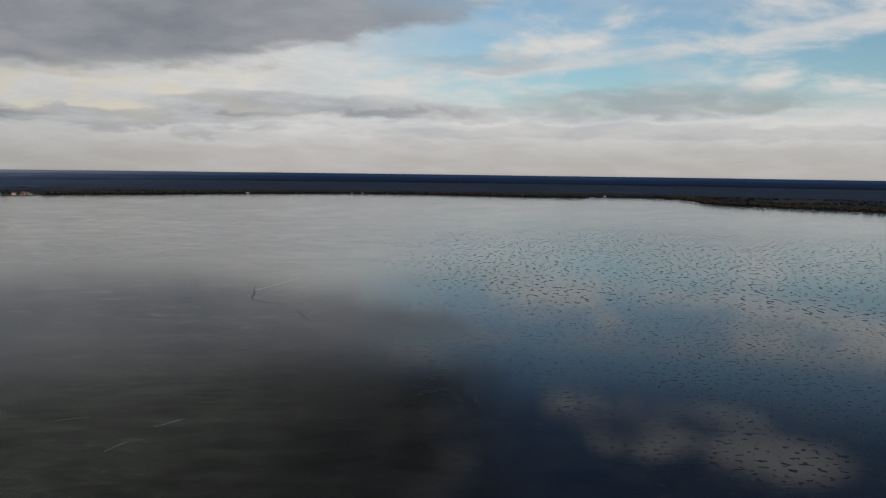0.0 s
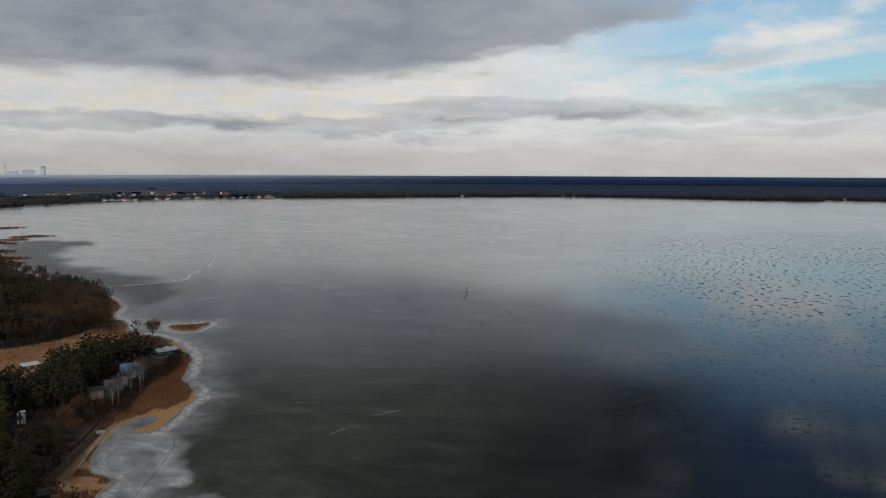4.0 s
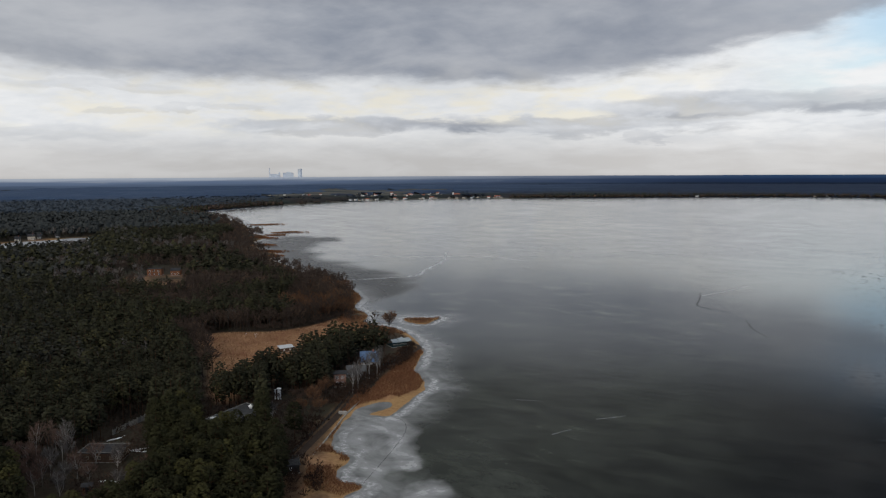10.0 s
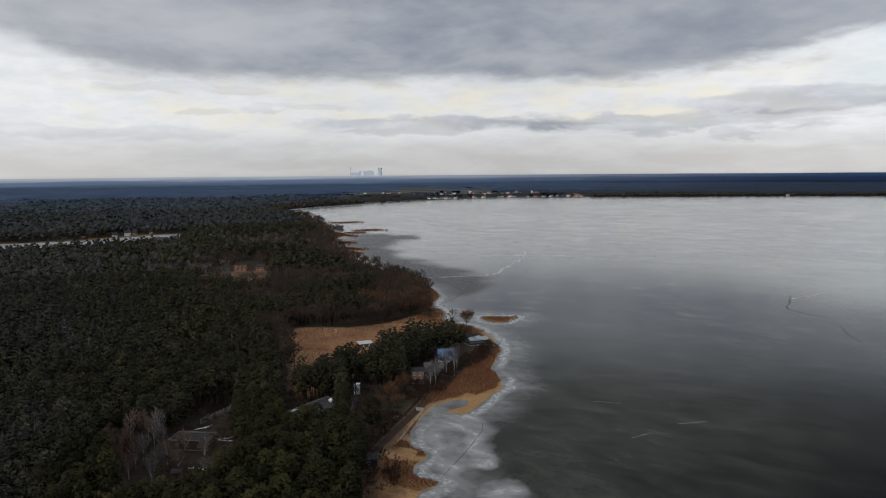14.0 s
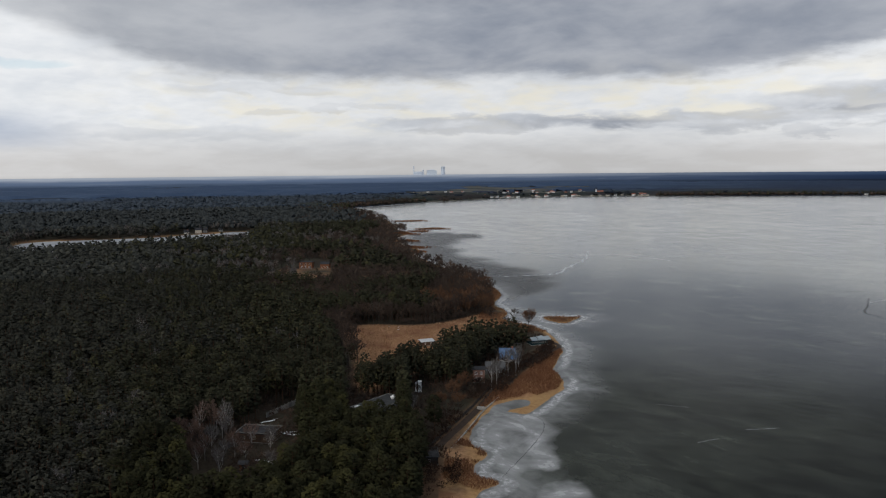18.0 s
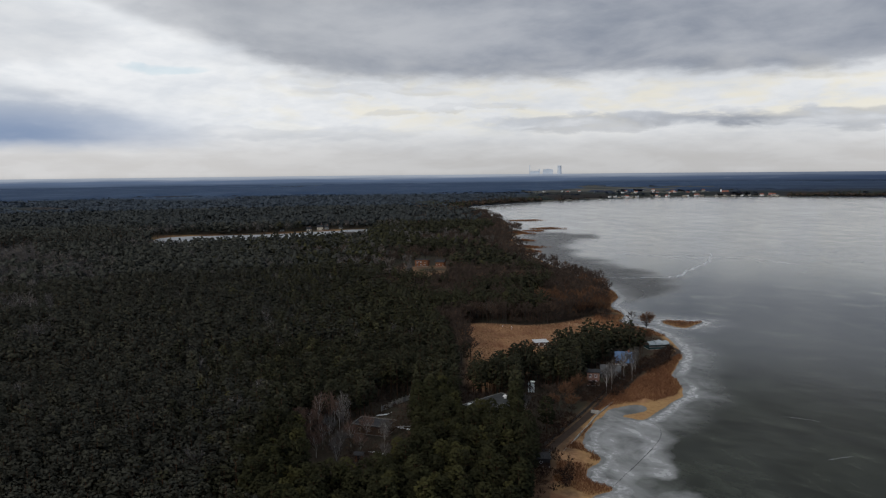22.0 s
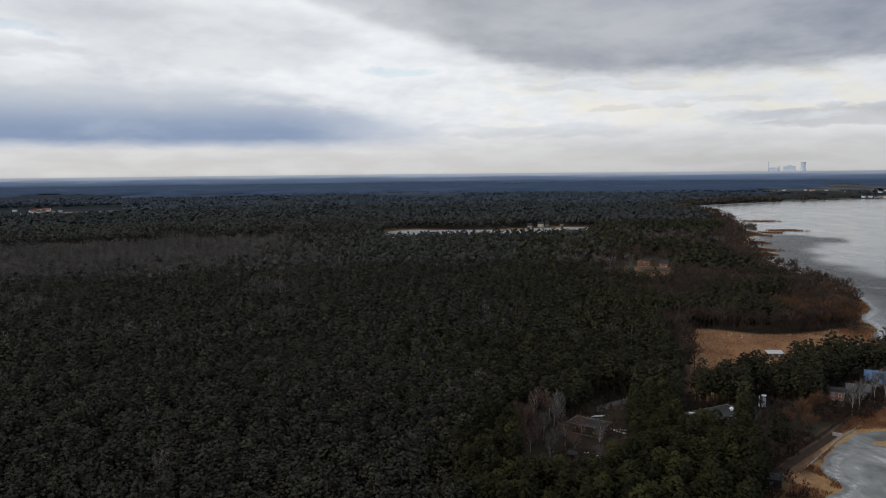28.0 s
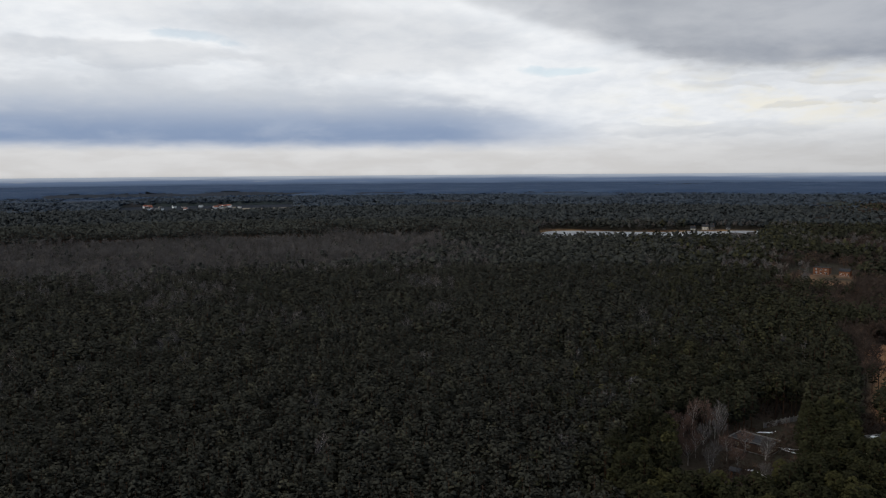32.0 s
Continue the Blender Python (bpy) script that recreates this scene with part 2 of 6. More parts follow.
PINE_BARK = plain("pine_bark", (0.045, 0.026, 0.017), (0.095, 0.050, 0.030), 0.8, 0.9)
GREY_BARK = plain("grey_bark", (0.032, 0.026, 0.022), (0.07, 0.056, 0.048), 0.8, 0.9)
BIRCH_BARK = plain("birch_bark", (0.26, 0.24, 0.22), (0.46, 0.43, 0.40), 1.2, 0.8)


def ground_material():
    m, tree, p = material("ground", 0.95, 0.0, 0.1)
    at = place_of(tree)
    big, small = noise_of(tree, at, 0.03, 5, 0.6), noise_of(tree, at, 0.6, 6, 0.65)
    soil = mix(tree, small.step(0.3, 0.7), (0.024, 0.019, 0.014), (0.045, 0.036, 0.026))
    moss = mix(tree, big.step(0.45, 0.62), soil, (0.042, 0.040, 0.027))
    straw = mix(tree, small.step(0.25, 0.75), (0.22, 0.112, 0.058), (0.38, 0.222, 0.118))
    straw = mix(tree, noise_of(tree, at, 0.055, 5, 0.6).step(0.42, 0.62), straw, (0.19, 0.088, 0.048))
    c = mix(tree, attribute(tree, "straw").clamp(), moss, straw)
    sand = mix(tree, small.step(0.3, 0.7), (0.25, 0.145, 0.062), (0.36, 0.22, 0.10))
    c = mix(tree, attribute(tree, "sand").clamp(), c, sand)
    field = mix(tree, noise_of(tree, at, 0.004, 3, 0.5, 0, (1, 2.2, 1)).step(0.42, 0.58), (0.034, 0.040, 0.040), (0.095, 0.090, 0.075))
    # outside the farms the far ground carries the woods' haze blue
    field = mix(tree, attribute(tree, "farm").clamp(), (0.014, 0.019, 0.028), field)
    c = mix(tree, attribute(tree, "field").clamp(), c, field)
    c = mix(tree, attribute(tree, "field").step(1.2, 1.9), c, (0.22, 0.185, 0.145))
    tree.links.new(c.sock, p.inputs["Base Color"])
    bump(tree, p, small, 0.6, 0.3)
    return m


def ice_material():
    m, tree, p = material("lake_ice", 0.1, 0.0, 0.5)
    p.inputs["IOR"].default_value = 1.31
    at = place_of(tree)
    shore = attribute(tree, "shore")
    bay = attribute(tree, "bay")
    big = noise_of(tree, at, 0.0045, 6, 0.58, 0.8)
    mid = noise_of(tree, at, 0.045, 6, 0.6, 1.0)
    fine = noise_of(tree, at, 0.5, 5, 0.65)
    # frost along the shore, wide in the bay
    edge = shore + (mid - 0.5) * 9.0
    rim = edge.step(0.2, 2.0) * edge.step(8.0, 3.8) * (fine * 0.75 + 0.04)
    rim = rim * (bay * -0.2 + 1.0) * noise_of(tree, at, 0.02, 3, 0.5).step(0.2, 0.42) * (attribute(tree, "calm") * -1.0 + 1.0)
    cloudy = noise_of(tree, at, 0.06, 6, 0.62, 0.8)
    inner = (shore + (mid - 0.5) * 16.0).step(24.0, 2.0) * (cloudy.step(0.3, 0.7) * 0.24 + 0.10)
    wide = (bay + (mid - 0.5) * 0.7 + (cloudy - 0.5) * 0.7).step(-0.1, 1.0) * bay.step(0.0, 0.35) * (cloudy.step(0.30, 0.74) * 0.30 + 0.27)
    frost = rim.op("MAXIMUM", wide).op("MAXIMUM", inner).clamp()
    openice = attribute(tree, "dark")
    sheet = mix(tree, mid.step(0.3, 0.7), (0.003, 0.0036, 0.0042), (0.010, 0.0112, 0.0120))
    sep = tree.nodes.new("ShaderNodeSeparateXYZ")
    tree.links.new(at.sock, sep.inputs[0])
    px, py = Val(tree, sep.outputs[0]), Val(tree, sep.outputs[1])
    torn = noise_of(tree, at, 0.013, 6, 0.62, 0.9, (0.7, 1.0, 1))
    dist = (px * px + py * py).op("SQRT") + (big - 0.5) * 220.0 + (torn - 0.5) * 190.0
    east = (px + py * 0.10 + (big - 0.5) * 160.0).step(-90, 60)
    # broad, thinly frosted fields farther out, bare black ice nearer in the east
    field = dist.step(400, 950) * (east * -0.25 + 1.0)
    near = (east * -1.0 + 1.0) * px.step(-20, -105, 0.30, 1.0) * (cloudy.step(0.30, 0.70) * 0.09 + 0.125)
    thin = (big.step(0.25, 0.75) * 0.18 + mid * 0.16 + 0.52) * field.op("MAXIMUM", near)
    mottle = noise_of(tree, at, 0.035, 7, 0.68, 0.9, (0.5, 1.0, 1)).step(0.34, 0.70)
    thin = thin * (mottle * 0.5 + 0.75) + mottle * 0.045 * (east * -0.8 + 1.0)
    grain = noise_of(tree, at, 0.20, 6, 0.68, 0.8, (0.4, 1.0, 1)).step(0.34, 0.66)
    thin = thin * (grain * 0.55 + 0.70)
    # wind-drawn streaks of frost
    drift = noise_of(tree, at, 0.05, 7, 0.68, 1.6, (0.55, 1.0, 1)).step(0.53, 0.66) * dist.step(300, 520) * dist.step(1300, 850)
    thin = thin + drift * 0.36 * (east * -0.85 + 1.0)
    thin = thin.clamp() * (openice * -0.9 + 1.0)
    c = mix(tree, thin * 0.74, sheet, mix(tree, field, (0.31, 0.345, 0.27), (0.36, 0.368, 0.37)))
    c = mix(tree, frost, c, (0.70, 0.70, 0.705))
    # dark flecks and short leads, larger where the ice is older
    patchy = noise_of(tree, at, 0.010, 4, 0.6).step(0.34, 0.52)
    fleck = noise_of(tree, at, 0.40, 1, 0.5, 0.2, (0.8, 1.0, 1)).step(0.60, 0.65) * dist.step(700, 450) * 0.7
    fleck = fleck + noise_of(tree, at, 0.24, 1, 0.5, 0.0, (1.0, 0.55, 1)).step(0.61, 0.65) * dist.step(420, 600) * dist.step(1500, 1000)
    fleck = (fleck * (patchy * 0.5 + 0.5) * (px + py * 0.02 + (big - 0.5) * 300.0).step(-120, 120)).clamp()
    c = mix(tree, fleck * 0.62, c, (0.012, 0.013, 0.014))
    tree.links.new(c.sock, p.inputs["Base Color"])
    r = (thin * 0.18 + frost * 0.5 + mid * 0.05 + 0.02 + fleck * 0.35 + openice * 0.22).clamp()
    tree.links.new(r.sock, p.inputs["Roughness"])
    tree.links.new((openice * -0.28 - fleck * 0.35 - east * dist.step(600, 350) * 0.14 + 0.45).clamp().sock, p.inputs["Specular IOR Level"])
    ripple = noise_of(tree, at, 0.30, 5, 0.66, 0.7, (0.35, 1.0, 1))
    bump(tree, p, (mid * 0.5 + fine * 0.10 + ripple * shore.step(20, 90)) * dist.step(850, 380) * (east * -0.8 + 1.0), 0.11, 0.4)
    return m


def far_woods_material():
    m, tree, p = material("far_woods", 0.95, 0.0, 0.1)
    at = place_of(tree)
    big, small = noise_of(tree, at, 0.0035, 5, 0.6, 0, (1, 1, 0)), noise_of(tree, at, 0.10, 4, 0.7)
    c = mix(tree, small.step(0.3, 0.7), (0.013, 0.018, 0.017), (0.030, 0.036, 0.032))
    c = mix(tree, big.step(0.46, 0.60), c, (0.024, 0.021, 0.020))
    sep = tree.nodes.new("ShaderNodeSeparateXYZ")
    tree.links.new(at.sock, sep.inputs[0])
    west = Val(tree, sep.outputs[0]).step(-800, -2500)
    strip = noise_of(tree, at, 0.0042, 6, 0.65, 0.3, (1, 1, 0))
    # aerial haze painted into the base colour, bluer with distance and westward
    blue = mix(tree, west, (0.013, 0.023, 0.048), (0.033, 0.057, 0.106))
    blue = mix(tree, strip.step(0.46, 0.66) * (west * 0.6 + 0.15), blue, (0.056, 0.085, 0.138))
    c = mix(tree, attribute(tree, "haze_blue"), c, blue)
    tree.links.new(c.sock, p.inputs["Base Color"])
    bump(tree, p, small, 0.6, 3.0)
    return m


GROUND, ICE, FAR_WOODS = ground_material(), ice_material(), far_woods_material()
CONCRETE = plain("pale_concrete", (0.24, 0.225, 0.20), (0.36, 0.34, 0.31), 0.7)
PLASTER = plain("white_plaster", (0.66, 0.65, 0.62), (0.82, 0.81, 0.79), 0.5, 0.85)
CREAM = plain("cream_plaster", (0.42, 0.36, 0.28), (0.56, 0.49, 0.39), 0.5, 0.85)
GREY_WALL = plain("grey_plaster", (0.13, 0.125, 0.12), (0.22, 0.215, 0.20), 0.5, 0.85)
PINK_WALL = plain("faded_pink_wall", (0.20, 0.11, 0.085), (0.30, 0.17, 0.13), 0.6, 0.85)
BROWN_WOOD = plain("brown_planks", (0.07, 0.042, 0.028), (0.14, 0.085, 0.055), 0.9, 0.8)
ORANGE_WOOD = plain("orange_planks", (0.15, 0.062, 0.032), (0.24, 0.105, 0.052), 0.9, 0.7)
DARK_WOOD = plain("dark_planks", (0.025, 0.022, 0.02), (0.06, 0.052, 0.046), 0.9, 0.8)
TAR_ROOF = plain("tar_roof", (0.018, 0.018, 0.02), (0.045, 0.045, 0.048), 0.5, 0.8)
GREY_ROOF = plain("grey_felt_roof", (0.026, 0.027, 0.029), (0.058, 0.060, 0.062), 0.4, 0.8)
FELT = plain("worn_felt_roof", (0.055, 0.056, 0.058), (0.12, 0.12, 0.122), 0.5, 0.85)
BLUE_ROOF = plain("blue_sheet_roof", (0.060, 0.105, 0.19), (0.135, 0.205, 0.33), 0.5, 0.45, 0.2)
RED_ROOF = plain("red_tile_roof", (0.20, 0.075, 0.05), (0.32, 0.13, 0.09), 0.5, 0.85)
PALE_ROOF = plain("pale_sheet_roof", (0.38, 0.39, 0.40), (0.54, 0.55, 0.56), 0.4, 0.5)
WHITE_STEEL = plain("white_painted_steel", (0.74, 0.74, 0.72), (0.84, 0.84, 0.83), 0.6, 0.5)
DARK_STEEL = plain("dark_painted_steel", (0.03, 0.034, 0.036), (0.06, 0.065, 0.066), 0.8, 0.5, 0.5)
SNOW = plain("old_snow", (0.62, 0.64, 0.68), (0.80, 0.82, 0.85), 0.8, 0.7)
# Concrete paled and blued: distance haze put into its base colour
HAZE_CONCRETE = plain("haze_pale_concrete", (0.58, 0.62, 0.68), (0.66, 0.70, 0.75), 0.02, 0.95)


def glass_material():
    m, tree, p = material("dark_window_glass", 0.08, 0.0, 0.6)
    p.inputs["Base Color"].default_value = (0.025, 0.03, 0.035, 1)
    return m


GLASS = glass_material()


# ---- plan of the shore ----
def grid_noise(x, y, scale, seed=0, octaves=4):
    """Value noise from 0 to 1 on plan coordinates."""
    out, amp, total = np.zeros_like(x, float), 1.0, 0.0
    for k in range(octaves):
        u, v = x / scale * 2**k + 17.3 * k + seed * 5.1, y / scale * 2**k - 9.7 * k + seed * 3.7
        i, j = np.floor(u), np.floor(v)
        fu, fv = u - i, v - j
        fu, fv = fu * fu * (3 - 2 * fu), fv * fv * (3 - 2 * fv)

        def h(a, b):
            s = np.sin(a * 127.1 + b * 311.7 + (seed + k) * 74.7) * 43758.5453
            return s - np.floor(s)
        out += amp * ((h(i, j) * (1 - fu) + h(i + 1, j) * fu) * (1 - fv) + (h(i, j + 1) * (1 - fu) + h(i + 1, j + 1) * fu) * fv)
        total += amp
        amp *= 0.5
    return out / total


def smooth_line(points, closed=False, steps=6):
    """A rounded line through the corners of a plan."""
    p = np.array(points, float)
    if closed:
        p = np.vstack([p[-1], p, p[0], p[1]])
    else:
        p = np.vstack([2 * p[0] - p[1], p, 2 * p[-1] - p[-2]])
    out = []
    for k in range(1, len(p) - 2):
        for t in np.arange(steps) / steps:
            a, b, c, d = p[k - 1:k + 3]
            out.append(0.5 * (2 * b + (c - a) * t + (2 * a - 5 * b + 4 * c - d) * t**2 + (3 * b - a - 3 * c + d) * t**3))
    if not closed:
        out.append(p[-2])
    return np.array(out)


NEAR_SHORE = [(-78, 50), (-106, 112), (-132, 150), (-134, 163), (-142, 162), (-148, 168), (-151, 178), (-159, 180), (-166, 186),
              (-173, 198), (-178, 209), (-182, 220), (-180, 229), (-175, 231), (-172, 226), (-174, 216), (-167, 218), (-169, 230),
              (-172.5, 243), (-175, 255), (-186, 268), (-195, 275.5), (-201, 286), (-211, 305), (-224, 321), (-243, 338), (-262, 347), (-286, 352),
              (-296, 368), (-314, 381), (-327, 391), (-338, 412), (-356, 432), (-384, 452), (-425, 473)]
FAR_SHORE = [(-466, 497), (-529, 532), (-592, 571), (-617, 607), (-665, 628), (-751, 696), (-798, 767), (-882, 811), (-1022, 926),
             (-1183, 1025), (-1410, 1141), (-1500, 1330), (-1530, 1640), (-1480, 2080), (-1139, 2361), (-632, 2700), (-178, 2840),
             (227, 2730), (380, 2700), (500, 2695), (560, 2790), (760, 2750), (815, 2560), (790, 2230), (860, 2130), (1000, 1950), (1130, 1800), (1650, 1400), (1900, 500), (1500, -700), (500, -1000),
             (60, -480), (-40, -150)]
OPEN_ICE = smooth_line([(-778, 754), (-699, 805), (-650, 720), (-613, 654), (-539, 596), (-493, 584), (-419, 549), (-364, 523), (-336, 470), (-315, 400), (-380, 430), (-564, 540)], True, 3)
LAKE = smooth_line(NEAR_SHORE + FAR_SHORE, True, 5)
ISLET = smooth_line([(-272, 372), (-268, 379), (-259, 384), (-256, 389), (-253, 378), (-252, 367), (-262, 366)], True, 3)
POND = smooth_line([(-885, 268), (-872, 340), (-848, 506), (-925, 577), (-1008, 632), (-1024, 520), (-1036, 445), (-1090, 345), (-980, 290)], True, 3)
BAY = smooth_line([(-176, 205), (-171, 212), (-161, 216), (-153, 212), (-145, 202), (-134, 190), (-130, 181), (-131, 174), (-129, 164), (-122, 150), (-132, 150), (-150, 178), (-166, 187)], True, 3)
LOBE = smooth_line([(-121, 173), (-118, 177), (-109, 170), (-106, 160), (-114, 158), (-119, 166)], True, 3)
MEADOW = smooth_line([(-330, 262), (-331, 282), (-310, 297), (-302, 320), (-304, 352), (-290, 346), (-268, 338), (-252, 318),
                      (-247, 280), (-240, 250), (-236, 226), (-232, 207), (-226, 192), (-240, 198), (-262, 216), (-294, 240)], True, 3)


def inside(poly, x, y):
    hit = np.zeros(x.shape, bool)
    for (x0, y0), (x1, y1) in zip(poly, np.roll(poly, -1, 0)):
        if y0 != y1:
            hit ^= ((y0 > y) != (y1 > y)) & (x < (x1 - x0) * (y - y0) / (y1 - y0) + x0)
    return hit


def gap_to(poly, x, y, closed=True):
    best = np.full(x.shape, 1e9)
    ends = np.roll(poly, -1, 0) if closed else poly[1:]
    for (x0, y0), (x1, y1) in zip(poly, ends):
        dx, dy = x1 - x0, y1 - y0
        t = np.clip(((x - x0) * dx + (y - y0) * dy) / (dx * dx + dy * dy + 1e-9), 0, 1)
        best = np.minimum(best, (x - x0 - t * dx)**2 + (y - y0 - t * dy)**2)
    return np.sqrt(best)


def land(x, y):
    """Metres inland from the lake's edge; negative on the lake."""
    d = gap_to(LAKE, x, y)
    s = np.where(inside(LAKE, x, y), -d, d)
    near = np.hypot(x, y) < 700
    isle = np.where(inside(ISLET, x, y), 1, -1) * gap_to(ISLET, x, y)
    s = np.where(near, np.maximum(s, isle), s)
    pond = np.where(inside(POND, x, y), -1, 1) * gap_to(POND, x, y)
    s = np.minimum(s, pond)
    return s + (grid_noise(x, y, 7.0, 3, 3) - 0.5) * 2.2


def ramp(v, a, b):
    t = np.clip((v - a) / (b - a), 0, 1)
    return t * t * (3 - 2 * t)


def rise(x, y):
    """The far country climbs slowly to the horizon."""
    return 5 * np.clip((np.hypot(x, y) - 1500) / 3400, 0, None)**1.5


def height(x, y, s=None):
    s = land(x, y) if s is None else s
    up = 1.5 * (1 - np.exp(-np.clip(s, 0, None) / 13.0)) + 0.35 * (grid_noise(x, y, 30, 5, 3) - 0.5) * ramp(s, 5, 30)
    down = np.maximum(s * 0.16, -1.6)
    return np.where(s > 0, up + rise(x, y) * ramp(s, 0, 160), down)


def plan_height(x, y):
    return float(height(np.array([float(x)]), np.array([float(y)]))[0])


def polar(a0, a1, na, radii):
    az, r = np.meshgrid(np.radians(np.linspace(a0, a1, na)), np.array(radii))
    return -np.sin(az) * r, np.cos(az) * r


def sheet_faces(nr, na, keep=None):
    i, j = np.meshgrid(np.arange(nr - 1), np.arange(na - 1), indexing="ij")
    f = np.stack([i * na + j, (i + 1) * na + j, (i + 1) * na + j + 1, i * na + j + 1], -1).reshape(-1, 4)
    return f if keep is None else f[keep.ravel()[f].all(1)]


def quick_mesh(name, verts, faces, mat, smooth=False):
    """A mesh from arrays, all faces with the same number of corners."""
    me = bpy.data.meshes.new(name)
    verts, faces = np.asarray(verts, np.float32), np.asarray(faces, np.int32)
    k = faces.shape[1]
    me.vertices.add(len(verts))
    me.vertices.foreach_set("co", verts.ravel())
    me.loops.add(faces.size)
    me.loops.foreach_set("vertex_index", faces.ravel())
    me.polygons.add(len(faces))
    me.polygons.foreach_set("loop_start", np.arange(0, faces.size, k, dtype=np.int32))
    me.polygons.foreach_set("use_smooth", np.full(len(faces), smooth))
    me.update(calc_edges=True)
    me.materials.append(mat)
    return me


def store(me, name, values):
    me.attributes.new(name, "FLOAT", "POINT").data.foreach_set("value", np.asarray(values, np.float32).ravel())


FENCE = np.array([(-78, 35), (-104, 88), (-124, 118), (-153, 150), (-168, 168), (-177, 186), (-189, 214), (-208, 255), (-214, 282), (-223, 313)], float)


def behind_fence(x, y):
    """Metres inland of the promenade fence, south of the point."""
    return np.interp(y, FENCE[:, 1], FENCE[:, 0]) - x


# open glades and the pond's wedge, as azimuth and distance from the viewpoint's foot
GLADES = [(52.0, 57.0, 578, 705), (57.0, 60.5, 640, 690), (59.6, 62.4, 745, 800),
          (47.3, 50.7, 243, 285), (45.1, 46.7, 228, 305), (50.2, 51.6, 238, 335), (40.4, 42.0, 247, 322), (39.2, 40.8, 255, 335), (37.8, 39.7, 272, 352), (44.0, 45.6, 322, 396), (41.8, 45.0, 252, 300),
          (57.0, 60.3, 207, 258), (54.8, 57.8, 207, 288), (57.2, 59.4, 192, 238), (59.2, 63.6, 194, 252)]


# ---- ground and lake ----
RADII = np.concatenate([np.linspace(0.6, 140, 15), np.linspace(146, 460, 150), np.geomspace(464, 4900, 100)])


def build_ground():
    wide = np.concatenate([np.linspace(-60, 28, 70), np.linspace(28.3, 62, 190), np.linspace(62.5, 118, 60), np.linspace(121, 300, 50)])
    az, r = np.meshgrid(np.radians(wide), RADII)
    x, y = -np.sin(az) * r, np.cos(az) * r
    s = land(x, y)
    z = height(x, y, s)
    me = quick_mesh("ground", np.stack([x, y, z], -1).reshape(-1, 3), sheet_faces(*x.shape), GROUND, True)
    mead = np.where(inside(MEADOW, x, y), 1, -1) * gap_to(MEADOW, x, y)
    n = grid_noise(x, y, 22, 8)
    straw = np.maximum(ramp(mead, -4, 4), (s > 1.5) * (behind_fence(x, y) < -6.0 - 3.5 * ramp(y, 225, 236) * ramp(y, 275, 262)) * (y > 222) * (y < 330) * (r < 400) * 0.9)
    straw = np.maximum(straw, ramp(s, 20, 9) * ramp(n, 0.2, 0.5) * (r > 150) * np.where(behind_fence(x, y) > -7, 0.12, 1.0))
    # dry leaves between fence and sea wall, bare sand before it
    f = behind_fence(x, y)
    straw = np.maximum(straw, (y > 140) * (y < 228) * (r < 320) * ramp(f, 1.5, -0.5) * ramp(f, -9.5, -8.0) * 0.30)
    sand = ramp(s, 5.5, 1.0) * ramp(grid_noise(x, y, 14, 9), 0.25, 0.45)
    sand = np.maximum(sand, (y > 140) * (y < 200) * (r < 320) * (s > 0) * ramp(f, -7.5, -9.5) * ramp(grid_noise(x, y, 9, 19), 0.34, 0.6) * 0.55)
    straw = np.maximum(straw, ((s > 0) & (s < 14) & (r > 1000) & (r < 1300) & (x < -880)) * 0.45)
    clearing = np.zeros(x.shape)
    for a0, a1, r0, r1 in GLADES[:3]:
        deg = np.degrees(az)
        clearing = np.maximum(clearing, ((deg > a0) & (deg < a1) & (r > r0) & (r < r1)) * 1.0)
    straw = np.maximum(straw, clearing * 0.55 * ramp(n, 0.35, 0.6))
    spit = np.hypot((x + 171) / 1.0, (y - 236) / 1.6)
    sand = np.maximum(sand, ramp(spit, 10, 5) * (s > 0))
    for key, value in (("straw", straw), ("sand", sand), ("farm", ramp(np.degrees(az), 22, 28) * ramp(np.degrees(az), 49, 45)), ("field", ramp(r, 1500, 1900) + ((np.degrees(az) > 92.3) & (np.degrees(az) < 99.0) & (r > 1740) & (r < 1980 - 12 * (np.degrees(az) - 92))))):
        store(me, key, value)
    tagged(new("ground", me), "forest soil, dry straw meadow and sandy lake shore", "ground", kind="structure")
    rest = RADII[(RADII < 3100)]
    az, r = np.meshgrid(np.radians(np.concatenate([np.linspace(-60, 28, 160), np.linspace(28.3, 60, 230)])), rest)
    x, y = -np.sin(az) * r, np.cos(az) * r
    s = -land(x, y)
    keep = s > -25
    me = quick_mesh("lake_ice", np.stack([x, y, 0 * x], -1).reshape(-1, 3), sheet_faces(*x.shape, keep), ICE, True)
    store(me, "shore", s)
    bay = ramp(np.where(inside(BAY, x, y), 1, -1) * gap_to(BAY, x, y) + (grid_noise(x, y, 13, 64) - 0.5) * 15, -6.0, 6.0) * 0.62
    band = gap_to(np.array([(-163.0, 214), (-152, 206), (-147, 199.5), (-134, 184)]), x, y, False)
    bay = np.maximum(bay, ramp(band + (grid_noise(x, y, 9, 66) - 0.5) * 8, 9.0, 1.0) * 0.9)
    bay = np.maximum(bay, ramp(np.where(inside(LOBE, x, y), 1, -1) * gap_to(LOBE, x, y) + (grid_noise(x, y, 8, 65) - 0.5) * 9, -4.5, 4.0) * 0.9)
    store(me, "bay", bay)
    gap = np.where(inside(OPEN_ICE, x, y), 1, -1) * gap_to(OPEN_ICE, x, y) + (grid_noise(x, y, 45, 61) - 0.5) * 44
    store(me, "dark", ramp(gap, -9, 14))
